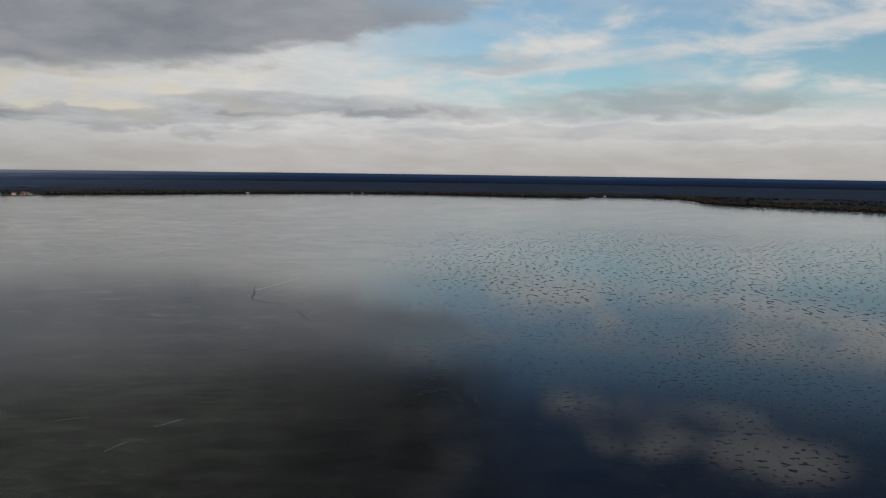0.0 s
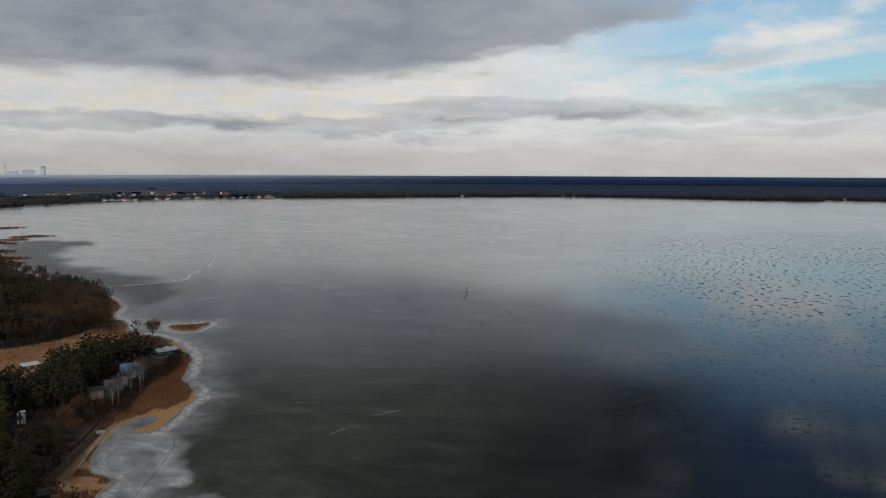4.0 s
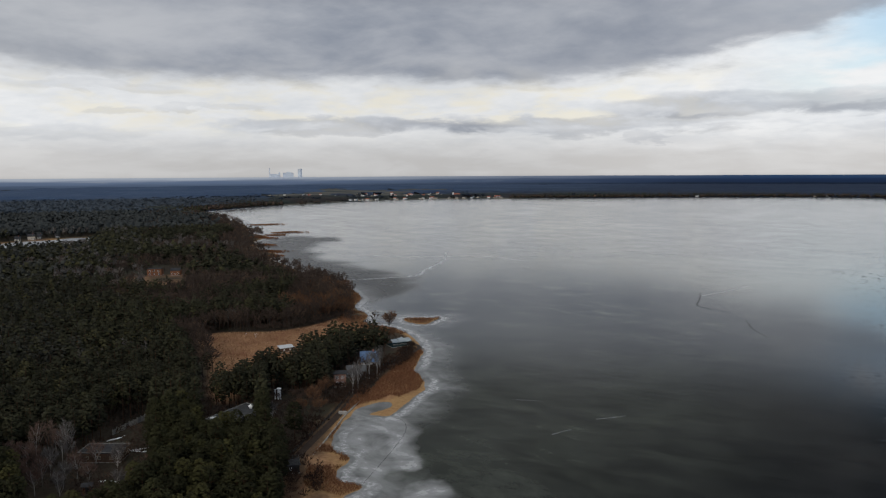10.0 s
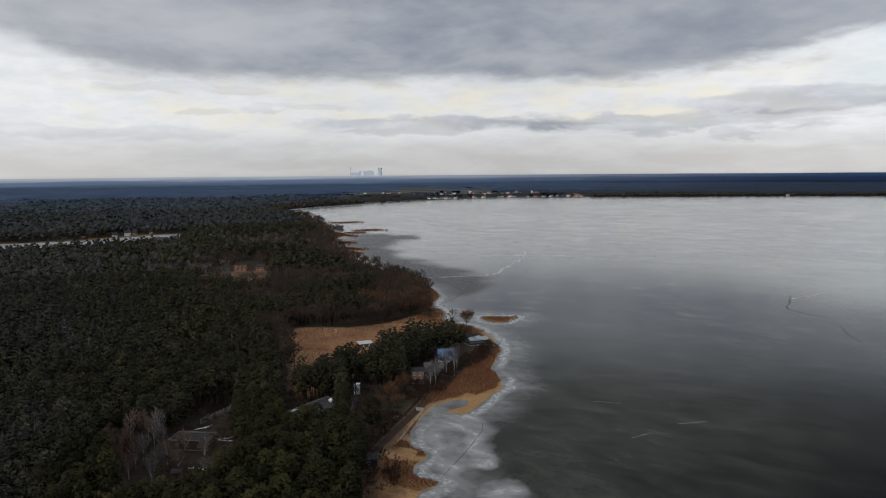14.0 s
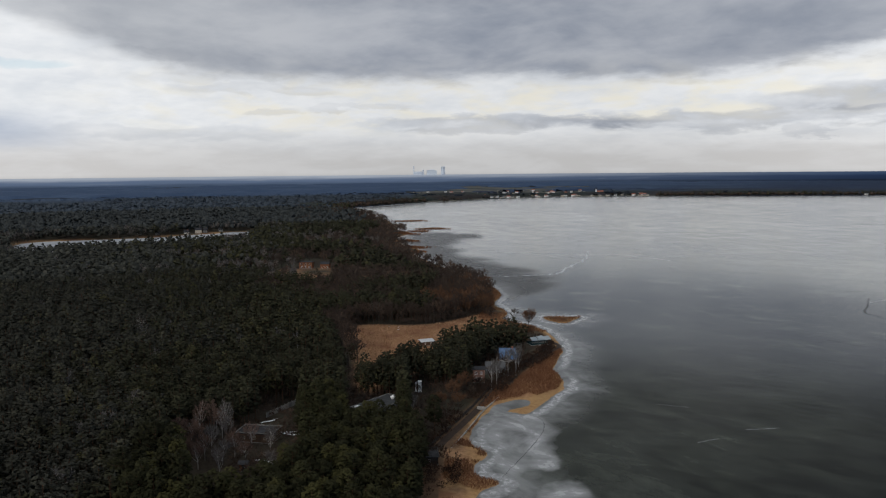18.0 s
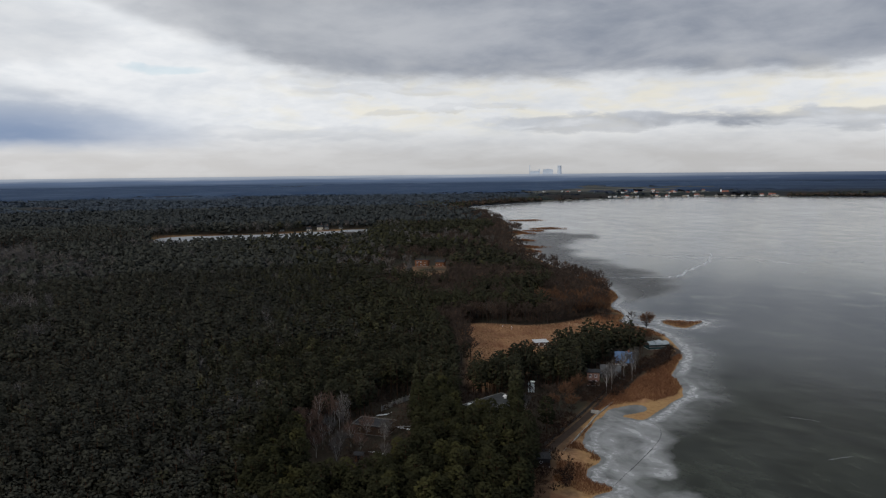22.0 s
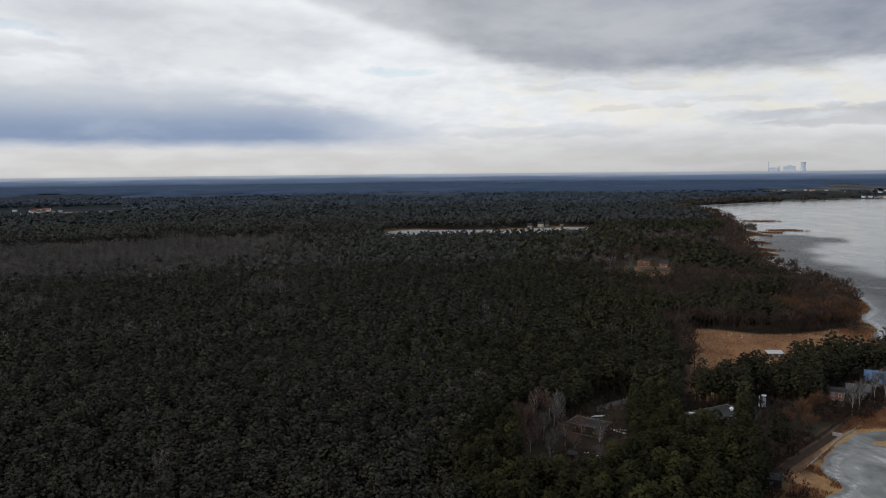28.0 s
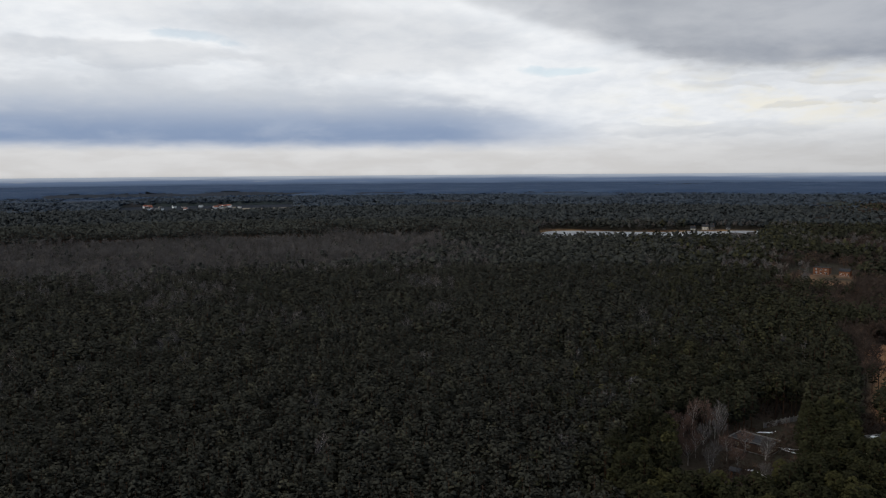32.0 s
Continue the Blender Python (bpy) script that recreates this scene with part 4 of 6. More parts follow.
def build_pines():
    p = STANDS["pine"]
    order = np.argsort(np.hypot(p[:, 0] + 165, p[:, 1] - 130))
    near, rest = p[order[:300]], p[order[300:]]
    r = np.random.default_rng(11)
    models = []
    for k in range(8):
        high = r.uniform(13.0, 16.5)
        base = tagged(new("pine_tree"), "tall Scots pine with a domed dark green crown", "pine tree", "pines by the shore")
        tv, tf = pine_trunk(r, high)
        trunk = new("trunk", quick_mesh("pine_trunk", tv, tf, PINE_BARK, True))
        cv, cf, cn = lumpy_crown(r, 140, high, r.uniform(2.4, 3.1), 0.46, 0.75, 4, 0.39)
        crown = new("crown", quick_mesh("pine_crown", cv, cf, PINE_NEAR, True))
        crown.data.normals_split_custom_set_from_vertices(cn.astype(np.float32))
        trunk.parent = crown.parent = base
        models.append(base)
    for i, (x, y, z, d) in enumerate(near):
        m = pose(x, y, z, 0, 0, r.uniform(0, 360)) @ Matrix.Scale(r.uniform(0.82, 1.12), 4)
        if i < 8:
            models[i].matrix_basis = m
        else:
            c = copy_thing(models[i % 8], m)
            c.scale = m.to_scale()
    mid, next_, far = rest[rest[:, 3] < 350], rest[(rest[:, 3] >= 350) & (rest[:, 3] < 620)], rest[rest[:, 3] >= 620]
    stems = [tube([(0, 0, -0.3), (0, 0, 13)], (0.19, 0.07), 3)]
    stand = [lumpy_crown(r, 40, r.uniform(12.5, 15.5), r.uniform(2.4, 3.0), 0.44, 0.75, 3, 0.54) for k in range(12)]
    wood = [lumpy_crown(r, 14, r.uniform(13, 16.5), r.uniform(2.3, 2.8), 0.42, 0.9, 3, 0.88) for k in range(12)]

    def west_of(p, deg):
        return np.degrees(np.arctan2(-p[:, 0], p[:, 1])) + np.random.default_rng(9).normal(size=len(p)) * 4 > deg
    w = west_of(mid, 68)
    wood_stuff("pine_stand", stand, mid[~w], PINE, "dense stand of dark green Scots pines", stems, PINE_BARK)
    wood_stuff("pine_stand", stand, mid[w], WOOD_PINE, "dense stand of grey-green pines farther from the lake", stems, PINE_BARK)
    w = west_of(next_, 63)
    wood_stuff("pine_wood", wood, next_[~w], PINE, "dense wood of dark green pines behind the shore", stems, PINE_BARK)
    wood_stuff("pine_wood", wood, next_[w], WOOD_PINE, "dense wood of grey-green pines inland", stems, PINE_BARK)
    far, edge, rim = far[far[:, 3] < 1180], far[(far[:, 3] >= 1180) & (far[:, 3] < 1700)], far[far[:, 3] >= 1700]
    # the tall edge of the old stand behind the bare wood, its stems showing
    front = (far[:, 3] > 940) & west_of(far, 79)
    old, far = far[front], far[~front]
    wood_stuff("old_pine_stand", [lumpy_crown(r, 3, r.uniform(19, 22), r.uniform(2.6, 3.2), 0.62, 0.9, 4, 1.35) for k in range(9)], old, HAZE_GREY_PINE, "tall old pines edging the bare wood", [tube([(0, 0, -0.3), (0, 0, 17)], (0.24, 0.12), 3)], PINE_BARK, 0.95, 1.1)
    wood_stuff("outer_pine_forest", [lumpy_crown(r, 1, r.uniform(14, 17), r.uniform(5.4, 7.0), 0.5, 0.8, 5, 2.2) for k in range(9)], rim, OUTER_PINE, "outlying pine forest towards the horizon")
    q = np.random.default_rng(16)
    n = 15000
    az, d = q.uniform(-34, 113, n), np.sqrt(q.uniform(2300**2, 2750**2, n))
    x, y = -np.sin(np.radians(az)) * d, np.cos(np.radians(az)) * d
    s = land(x, y)
    village_land = (az > 26) & (az < 47) & (d < 3350)
    k = (s > 60) & ((d > 2500) | (az < 46)) & ~(village_land & (grid_noise(x, y, 90, 82) < 0.56)) & (grid_noise(x, y, 320, 47, 3) < 0.60)
    p = np.stack([x[k], y[k], height(x[k], y[k], s[k]), d[k]], 1)
    bound = np.degrees(np.arctan2(-p[:, 0], p[:, 1])) + q.normal(size=len(p)) * 3
    wood_stuff("western_forest", [lumpy_crown(r, 1, r.uniform(9, 12), r.uniform(6, 8), 0.5, 0.4, 4, 2.0) for k in range(9)], p[(bound > 50) & (p[:, 3] > 2320)], WEST_PINE, "forest towards the western horizon, haze blue in its colour")
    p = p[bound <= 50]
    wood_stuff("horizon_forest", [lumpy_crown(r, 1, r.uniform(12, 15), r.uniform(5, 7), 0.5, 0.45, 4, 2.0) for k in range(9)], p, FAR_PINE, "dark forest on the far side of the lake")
    forest = [lumpy_crown(r, 4, r.uniform(14, 17.5), r.uniform(2.9, 3.5), 0.40, 1.0, 4, 1.45) for k in range(12)]
    w = west_of(far, 62)
    wood_stuff("pine_forest", forest, far[~w], PINE, "pine forest stretching away behind the shore")
    wood_stuff("pine_forest", forest, far[w], HAZE_GREY_PINE, "pine forest stretching inland, haze grey in its colour")
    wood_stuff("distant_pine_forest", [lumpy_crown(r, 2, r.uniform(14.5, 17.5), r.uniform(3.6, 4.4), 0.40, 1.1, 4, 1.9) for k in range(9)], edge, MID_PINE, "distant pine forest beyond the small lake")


def build_far_belt():
    """Bare trees and pines lining the far shore."""
    r = np.random.default_rng(15)
    x, y = [], []
    for (x0, y0), (x1, y1) in zip(LAKE, np.roll(LAKE, -1, 0)):
        if math.hypot(x0, y0) < 1500 or y0 < 800:
            continue
        n = int(math.hypot(x1 - x0, y1 - y0) * 1.15)
        t = r.uniform(0, 1, n)
        out = np.array((y1 - y0, x0 - x1)) / (math.hypot(x1 - x0, y1 - y0) + 1e-9)
        w = r.uniform(4, 95, n)
        x.append(x0 + (x1 - x0) * t - out[0] * w)
        y.append(y0 + (y1 - y0) * t - out[1] * w)
    x, y = np.concatenate(x), np.concatenate(y)
    s = land(x, y)
    if (s > 3).mean() < 0.5:
        raise ValueError("belt on the wrong side")
    az = np.degrees(np.arctan2(-x, y))
    k = (s > 4) & ((az < 28) | (az > 45) | (grid_noise(x, y, 60, 81) > 0.72))
    p = np.stack([x[k], y[k], height(x[k], y[k], s[k])], 1)
    half = r.uniform(size=len(p)) < 0.3
    wood_stuff("far_shore_pines", [lumpy_crown(r, 2, r.uniform(11, 15), r.uniform(3, 4.2), 0.3, 1.0, 5, 1.7) for k in range(6)], p[half], PINE, "dark pines on the far lake shore")
    models = [lumpy_crown(r, 2, r.uniform(7, 11), r.uniform(3, 4.5), 0.2, 1.0, 5, 1.7) for k in range(6)]
    wood_stuff("far_shore_scrub", models, p[~half], TWIG_BROWN, "brown leafless wood on the far lake shore")


def build_bare():
    r = np.random.default_rng(12)
    for key, mat, bark, label, high, wide in (("brown", TWIG_BROWN, GREY_BARK, "leafless brown alders along the lake", 13.5, 4.2),
                                              ("orange", TWIG_ORANGE, GREY_BARK, "bare orange-brown willow scrub by the shore", 10.0, 4.0),
                                              ("grey", TWIG_GREY, BIRCH_BARK, "pale leafless birches among the pines", 14.5, 3.0)):
        p = STANDS[key]
        near, far = p[p[:, 3] < 560], p[p[:, 3] >= 560]
        if len(near):
            models = [bare_tree(r, high * r.uniform(0.85, 1.1), wide * 0.95, 260, (1.8, 0.10), 8, 3, 0.16) for k in range(5)]
            n = min(len(m[0][0]) for m in models)
            wood_stuff(key + "_bare_trees", [m[1] for m in models], near, mat, label, [(m[0][0][:n], models[0][0][1]) for m in models], bark, 0.7, 1.1)
        models = [bare_tree(r, high * r.uniform(0.85, 1.1), wide * 0.85, 64, (2.4, 0.30), 7, 3, 0.16)[1] for k in range(6)]
        wood_stuff(key + "_bare_wood", models, far, mat, label, [tube([(0, 0, -0.3), (0.2, 0.1, high * 0.85)], (0.22, 0.06), 3)], GREY_BARK, 0.7, 1.1)


build_pines()
build_far_belt()
build_bare()


# ---- things ----
def part(name, bm, mat, parent, label=""):
    """One bmesh as one mesh under a thing or a part."""
    me = bpy.data.meshes.new(name)
    bm.to_mesh(me)
    bm.free()
    me.materials.append(mat)
    ob = new(name, me)
    ob.parent = parent
    return tagged(ob, label)


def box(x0, x1, y0, y1, z0, z1, bm=None, bevel=0.0):
    bm = bm or bmesh.new()
    made = bmesh.ops.create_cube(bm, size=1.0)["verts"]
    for v in made:
        v.co = Vector(((x0 + x1) / 2 + v.co.x * (x1 - x0), (y0 + y1) / 2 + v.co.y * (y1 - y0), (z0 + z1) / 2 + v.co.z * (z1 - z0)))
    if bevel:
        bmesh.ops.bevel(bm, geom=list({e for v in made for e in v.link_edges}), offset=bevel, segments=1, affect="EDGES")
    return bm


def prism(outline, x0, x1, bm=None):
    """An outline in y and z, drawn out along x."""
    bm = bm or bmesh.new()
    a, b = [bm.verts.new((x0, y, z)) for y, z in outline], [bm.verts.new((x1, y, z)) for y, z in outline]
    n = len(outline)
    for k in range(n):
        bm.faces.new((a[k], a[(k + 1) % n], b[(k + 1) % n], b[k]))
    bm.faces.new(a[::-1])
    bm.faces.new(b)
    bmesh.ops.recalc_face_normals(bm, faces=bm.faces)
    return bm


def drum(radii, heights, sides=16, at=(0, 0), bm=None):
    """A turned shape from radii at heights."""
    bm = bm or bmesh.new()
    rings = [[bm.verts.new((at[0] + r * math.cos(2 * math.pi * k / sides), at[1] + r * math.sin(2 * math.pi * k / sides), h)) for k in range(sides)] for r, h in zip(radii, heights)]
    for lo, hi in zip(rings, rings[1:]):
        for k in range(sides):
            bm.faces.new((lo[k], lo[(k + 1) % sides], hi[(k + 1) % sides], hi[k]))
    bm.faces.new(rings[0][::-1])
    bm.faces.new(rings[-1])
    return bm


def window(parent, side, along, z, w, h, L, W, frame_mat):
    """A framed window standing a little proud of a wall: side 'f' front, 'b' back, 'l', 'r' the ends."""
    fr = bmesh.new()
    for a0, a1, z0, z1 in ((-w / 2, w / 2, 0, 0.09), (-w / 2, w / 2, h - 0.09, h), (-w / 2, -w / 2 + 0.09, 0.09, h - 0.09), (w / 2 - 0.09, w / 2, 0.09, h - 0.09), (-0.03, 0.03, 0.09, h - 0.09)):
        box(a0, a1, -0.04, 0.05, z0, z1, fr)
    ob = part("window", fr, frame_mat, parent)
    pane = part("pane", box(-w / 2 + 0.05, w / 2 - 0.05, 0.0, 0.02, 0.05, h - 0.05), GLASS, ob, "dark glass pane")
    turn = {"f": 0, "b": 180, "l": -90, "r": 90}[side]
    spot = {"f": (along, -W / 2, z), "b": (along, W / 2, z), "l": (-L / 2, along, z), "r": (L / 2, along, z)}[side]
    ob.matrix_basis = pose(*spot, 0, 0, turn)
    return ob


def house(x, y, turn, L, W, H, label, walls, roof_mat, roof="gable", pitch=0.6, windows=(), door=None, chimney=False, name="house", category="house", frame_mat=None, lift=None):
    """A house whose ridge runs along its own x; windows as (side, along, sill height, width, height)."""
    z = (plan_height(x, y) if lift is None else lift) - 0.1
    base = tagged(new(name), label, category)
    base.matrix_basis = pose(x, y, z, 0, 0, turn)
    part("plinth", box(-L / 2 - 0.06, L / 2 + 0.06, -W / 2 - 0.06, W / 2 + 0.06, -0.5, 0.35), CONCRETE, base)
    top = H + (W / 2 * pitch if roof == "gable" else 0)
    if roof == "gable":
        part("wall", prism([(-W / 2, 0.35), (W / 2, 0.35), (W / 2, H), (0, top), (-W / 2, H)], -L / 2, L / 2), walls, base)
        o, t = 0.45, 0.16
        for s in (-1, 1):
            edge = H - o * pitch
            part("roof", prism([(0, top + 0.02), (s * (W / 2 + o), edge + 0.02), (s * (W / 2 + o), edge + t), (0, top + t + 0.02)], -L / 2 - o, L / 2 + o), roof_mat, base)
    else:
        part("wall", box(-L / 2, L / 2, -W / 2, W / 2, 0.35, H), walls, base)
        slope = 0.35 if roof == "mono" else 0.0
        part("roof", prism([(-W / 2 - 0.35, H + 0.01), (W / 2 + 0.35, H + 0.01 + slope), (W / 2 + 0.35, H + 0.24 + slope), (-W / 2 - 0.35, H + 0.24)], -L / 2 - 0.35, L / 2 + 0.35), roof_mat, base)
        if roof == "parapet":
            rim = bmesh.new()
            for a in ((-L / 2 - 0.36, L / 2 + 0.36, -W / 2 - 0.37, -W / 2 - 0.12), (-L / 2 - 0.36, L / 2 + 0.36, W / 2 + 0.12, W / 2 + 0.37), (-L / 2 - 0.37, -L / 2 - 0.12, -W / 2 - 0.12, W / 2 + 0.12), (L / 2 + 0.12, L / 2 + 0.37, -W / 2 - 0.12, W / 2 + 0.12)):
                box(*a, H + 0.245, H + 0.5, rim)
            part("parapet", rim, GREY_WALL, base, "grey parapet edge")
    for side, along, sill, w, h in windows:
        window(base, side, along, sill, w, h, L, W, frame_mat or WHITE_STEEL)
    if door:
        side, along = door
        d = part("door", box(-0.5, 0.5, -0.03, 0.05, 0, 2.05), DARK_WOOD, base)
        d.matrix_basis = pose(*{"f": (along, -W / 2, 0.35), "r": (L / 2, along, 0.35), "l": (-L / 2, along, 0.35), "b": (along, W / 2, 0.35)}[side], 0, 0, {"f": 0, "b": 180, "l": -90, "r": 90}[side])
        k = part("handle", box(0.36, 0.44, -0.09, -0.03, 1.0, 1.05), WHITE_STEEL, d)
    if chimney:
        c = part("chimney", box(L * 0.2, L * 0.2 + 0.6, -0.3, 0.3, top - 0.9, top + 0.9), RED_ROOF, base)
    return base


def row(side, n, L, sill, w, h):
    return [(side, (k + 0.5) / n * L * 0.9 - L * 0.45, sill, w, h) for k in range(n)]


# buildings behind the promenade
house(-219, 272.5, 39, 7.8, 7.6, 2.0, "small cabin with a steep faded blue sheet-metal roof", PLASTER, BLUE_ROOF, "gable", 1.0, row("f", 3, 7.5, 0.9, 1.0, 0.9) + row("r", 2, 6, 1.0, 0.9, 1.2), ("f", 2.6), True, "cabin", "cabin")
house(-209.5, 251.5, 42, 8.0, 6.6, 2.1, "grey cabin with a steep grey felt roof under the pines", GREY_WALL, FELT, "gable", 0.85, row("f", 3, 8, 0.9, 1.1, 0.9) + row("r", 2, 5.5, 1.0, 0.9, 1.1), ("f", -2.9), False, "cabin", "cabin")
house(-205.5, 236, 40, 5.0, 5.0, 5.6, "faded pink two-storey cabin with dark windows", PINK_WALL, TAR_ROOF, "flat", 0, row("f", 2, 5, 1.1, 1.1, 1.3) + row("f", 2, 5, 3.6, 1.1, 1.3) + row("r", 2, 5, 3.6, 1.0, 1.2), ("f", 0.0), False, "cabin", "cabin")
hall = house(-203, 178, 96, 20, 9.5, 4.4, "long flat-roofed grey hall among the pines", GREY_WALL, GREY_ROOF, "parapet", 0, row("f", 7, 20, 1.3, 1.6, 1.5) + row("b", 7, 20, 1.3, 1.6, 1.5) + row("l", 3, 9.5, 1.3, 1.4, 1.5), ("f", 8.9), False, "hall", "building")
part("annex", box(-14.5, -10.05, -3.4, 3.6, -0.4, 3.1, bevel=0.04), CREAM, hall, "lower cream annex")
part("annex_roof", box(-14.8, -10.05, -3.7, 3.9, 3.11, 3.32), TAR_ROOF, hall)
part("roof_vent", drum((0.5, 0.5, 0.9, 0.9, 0.15), (4.65, 5.3, 5.35, 5.5, 6.0), 12, (6.5, -0.5)), WHITE_STEEL, hall, "white domed roof vent")
part("roof_vent", drum((0.3, 0.3, 0.5, 0.1), (4.65, 5.2, 5.25, 5.6), 10, (-8.2, 2.0)), WHITE_STEEL, hall)
part("roof_vent", box(-9.4, -7.9, 2.9, 3.8, 4.65, 5.15, bevel=0.05), WHITE_STEEL, hall)
house(-269, 268.5, 62, 6.8, 4.8, 2.2, "shed with a pale flat roof at the edge of the meadow", BROWN_WOOD, PALE_ROOF, "mono", 0, row("f", 2, 6.5, 1.0, 0.8, 0.8), ("f", 2.4), False, "shed", "shed")
house(-214, 134, 33, 12.5, 7.5, 3.1, "brown plank shed with a flat dark roof", BROWN_WOOD, TAR_ROOF, "parapet", 0, row("r", 4, 7.5, 1.0, 1.0, 1.6) + row("f", 3, 12.5, 1.2, 1.0, 1.1), ("f", -4.5), False, "shed", "shed", CREAM)
house(-194, 116, 45, 2.4, 2.4, 2.6, "small orange wooden booth in the undergrowth", ORANGE_WOOD, TAR_ROOF, "gable", 0.4, (), ("f", 0.0), False, "booth", "booth")
boat = house(-158.5, 158.5, 48, 5.5, 4.6, 2.6, "dark boathouse on a pale base beside the promenade", DARK_WOOD, TAR_ROOF, "flat", 0, row("f", 1, 5.5, 1.1, 0.9, 0.9), ("r", 0.0), False, "boathouse", "boathouse")


def railing(parent, pts, posts, high=1.1, mat=None):
    """Posts and two rails along a line of places in the parent's space."""
    pts = np.array(pts, float)
    seg = np.hypot(*np.diff(pts, axis=0).T)
    run = np.concatenate([[0], np.cumsum(seg)])
    for d in np.linspace(0, run[-1], posts):
        x, y, z = (np.interp(d, run, pts[:, k]) for k in (0, 1, 2))
        part("post", box(x - 0.06, x + 0.06, y - 0.06, y + 0.06, z - 0.3, z + high), mat or DARK_STEEL, parent)
    for h in (0.45, high - 0.06):
        for p, q in zip(pts, pts[1:]):
            v, f = tube([p + (0, 0, h), q + (0, 0, h)], (0.05, 0.05), 4)
            ob = new("rail", quick_mesh("rail", v, f, mat or DARK_STEEL))
            ob.parent = parent


# deck over the boathouse
railing(boat, [(-2.8, -2.3, 2.85), (2.8, -2.3, 2.85), (2.8, 2.3, 2.85), (-2.8, 2.3, 2.85), (-2.8, -2.3, 2.85)], 13)


def build_tower():
    base = tagged(new("vent_tower"), "white ribbed vent tower with a slim pole beside it", "tower")
    base.matrix_basis = pose(-213.5, 208, plan_height(-213.5, 208), 0, 0, 44)
    bm = bmesh.new()
    box(-0.2, 1.3, -0.8, 0.8, -0.3, 4.2, bm, 0.05)
    for k in range(3):
        box(-0.05 + k * 0.5, 0.12 + k * 0.5, -0.87, -0.805, 0.2, 4.1, bm)
    part("shaft", bm, WHITE_STEEL, base)
    part("cap", box(-0.3, 1.4, -0.9, 0.9, 4.21, 4.33), WHITE_STEEL, base)
    part("pole", drum((0.28, 0.26), (-0.3, 4.1), 10, (-0.95, -0.3)), WHITE_STEEL, base)


build_tower()


def vault(x0, x1, half, eave, rise_, thick=0.08, steps=8):
    """A curved canvas roof bay, arched across y and sagging along x."""
    bm = bmesh.new()
    rows = []
    for lift in (0.0, thick):
        for i in range(5):
            f = i / 4
            sag = 0.25 * rise_ * (1 - (2 * f - 1)**2)
            rows.append([bm.verts.new((x0 + (x1 - x0) * f, half * math.cos(math.pi * k / steps), eave + lift + (rise_ - sag) * math.sin(math.pi * k / steps))) for k in range(steps + 1)])
    for base_row in (0, 5):
        for i in range(4):
            for k in range(steps):
                bm.faces.new((rows[base_row + i][k], rows[base_row + i + 1][k], rows[base_row + i + 1][k + 1], rows[base_row + i][k + 1]))
    bmesh.ops.recalc_face_normals(bm, faces=bm.faces)
    return bm


def build_pavilion():
    x, y = -229, 310
    base = tagged(new("pavilion"), "lakeside pavilion with arched white canvas roof and teal rails", "pavilion")
    base.matrix_basis = pose(x, y, plan_height(x, y), 0, 0, 62)
    part("floor", box(-5.6, 5.6, -3.2, 3.2, -0.4, 0.3, bevel=0.05), CONCRETE, base)
    for k in range(3):
        part("canopy", vault(-5.4 + 3.6 * k, -1.85 + 3.6 * k, 3.0, 2.5, 1.3 + 0.5 * (k == 1)), TENT, base, "arched white canvas bay")
    for k in range(4):
        for side in (-2.9, 2.9):
            part("post", box(-5.45 + 3.6 * k, -5.25 + 3.6 * k, side - 0.1, side + 0.1, 0.3, 2.55), TEAL, base)
    for k in range(3):
        for side in (-2.9, 2.9):
            part("rail", box(-5.2 + 3.6 * k, -1.9 + 3.6 * k, side - 0.04, side + 0.04, 0.45, 1.25), TEAL, base, "teal railing panel")
    for k in (-1, 1):
        part("end_panel", box(5.3 * k - 0.05, 5.3 * k + 0.05, -2.7, 2.7, 0.45, 1.5), TEAL, base, "teal end panel")
    wall = tagged(new("garden_wall"), "dark teal panel wall beside the lakeside pavilion", "fence")
    line = [(-207.5, 268), (-211.5, 280), (-216, 294), (-221, 309.5), (-227, 318), (-236, 321)]
    for (ax, ay), (bx, by) in zip(line, line[1:]):
        length, turn = math.hypot(bx - ax, by - ay), math.degrees(math.atan2(by - ay, bx - ax))
        bays = max(2, round(length / 2.5))
        for j in range(bays):
            px, py = ax + (bx - ax) * j / bays, ay + (by - ay) * j / bays
            m = pose(px, py, plan_height(px, py), 0, 0, turn)
            part("post", box(-0.08, 0.08, -0.08, 0.08, -0.3, 2.1), TEAL, wall).matrix_basis = m
            part("panel", box(0.1, length / bays - 0.1, -0.04, 0.04, 0.1, 1.95), TEAL, wall).matrix_basis = m


build_pavilion()


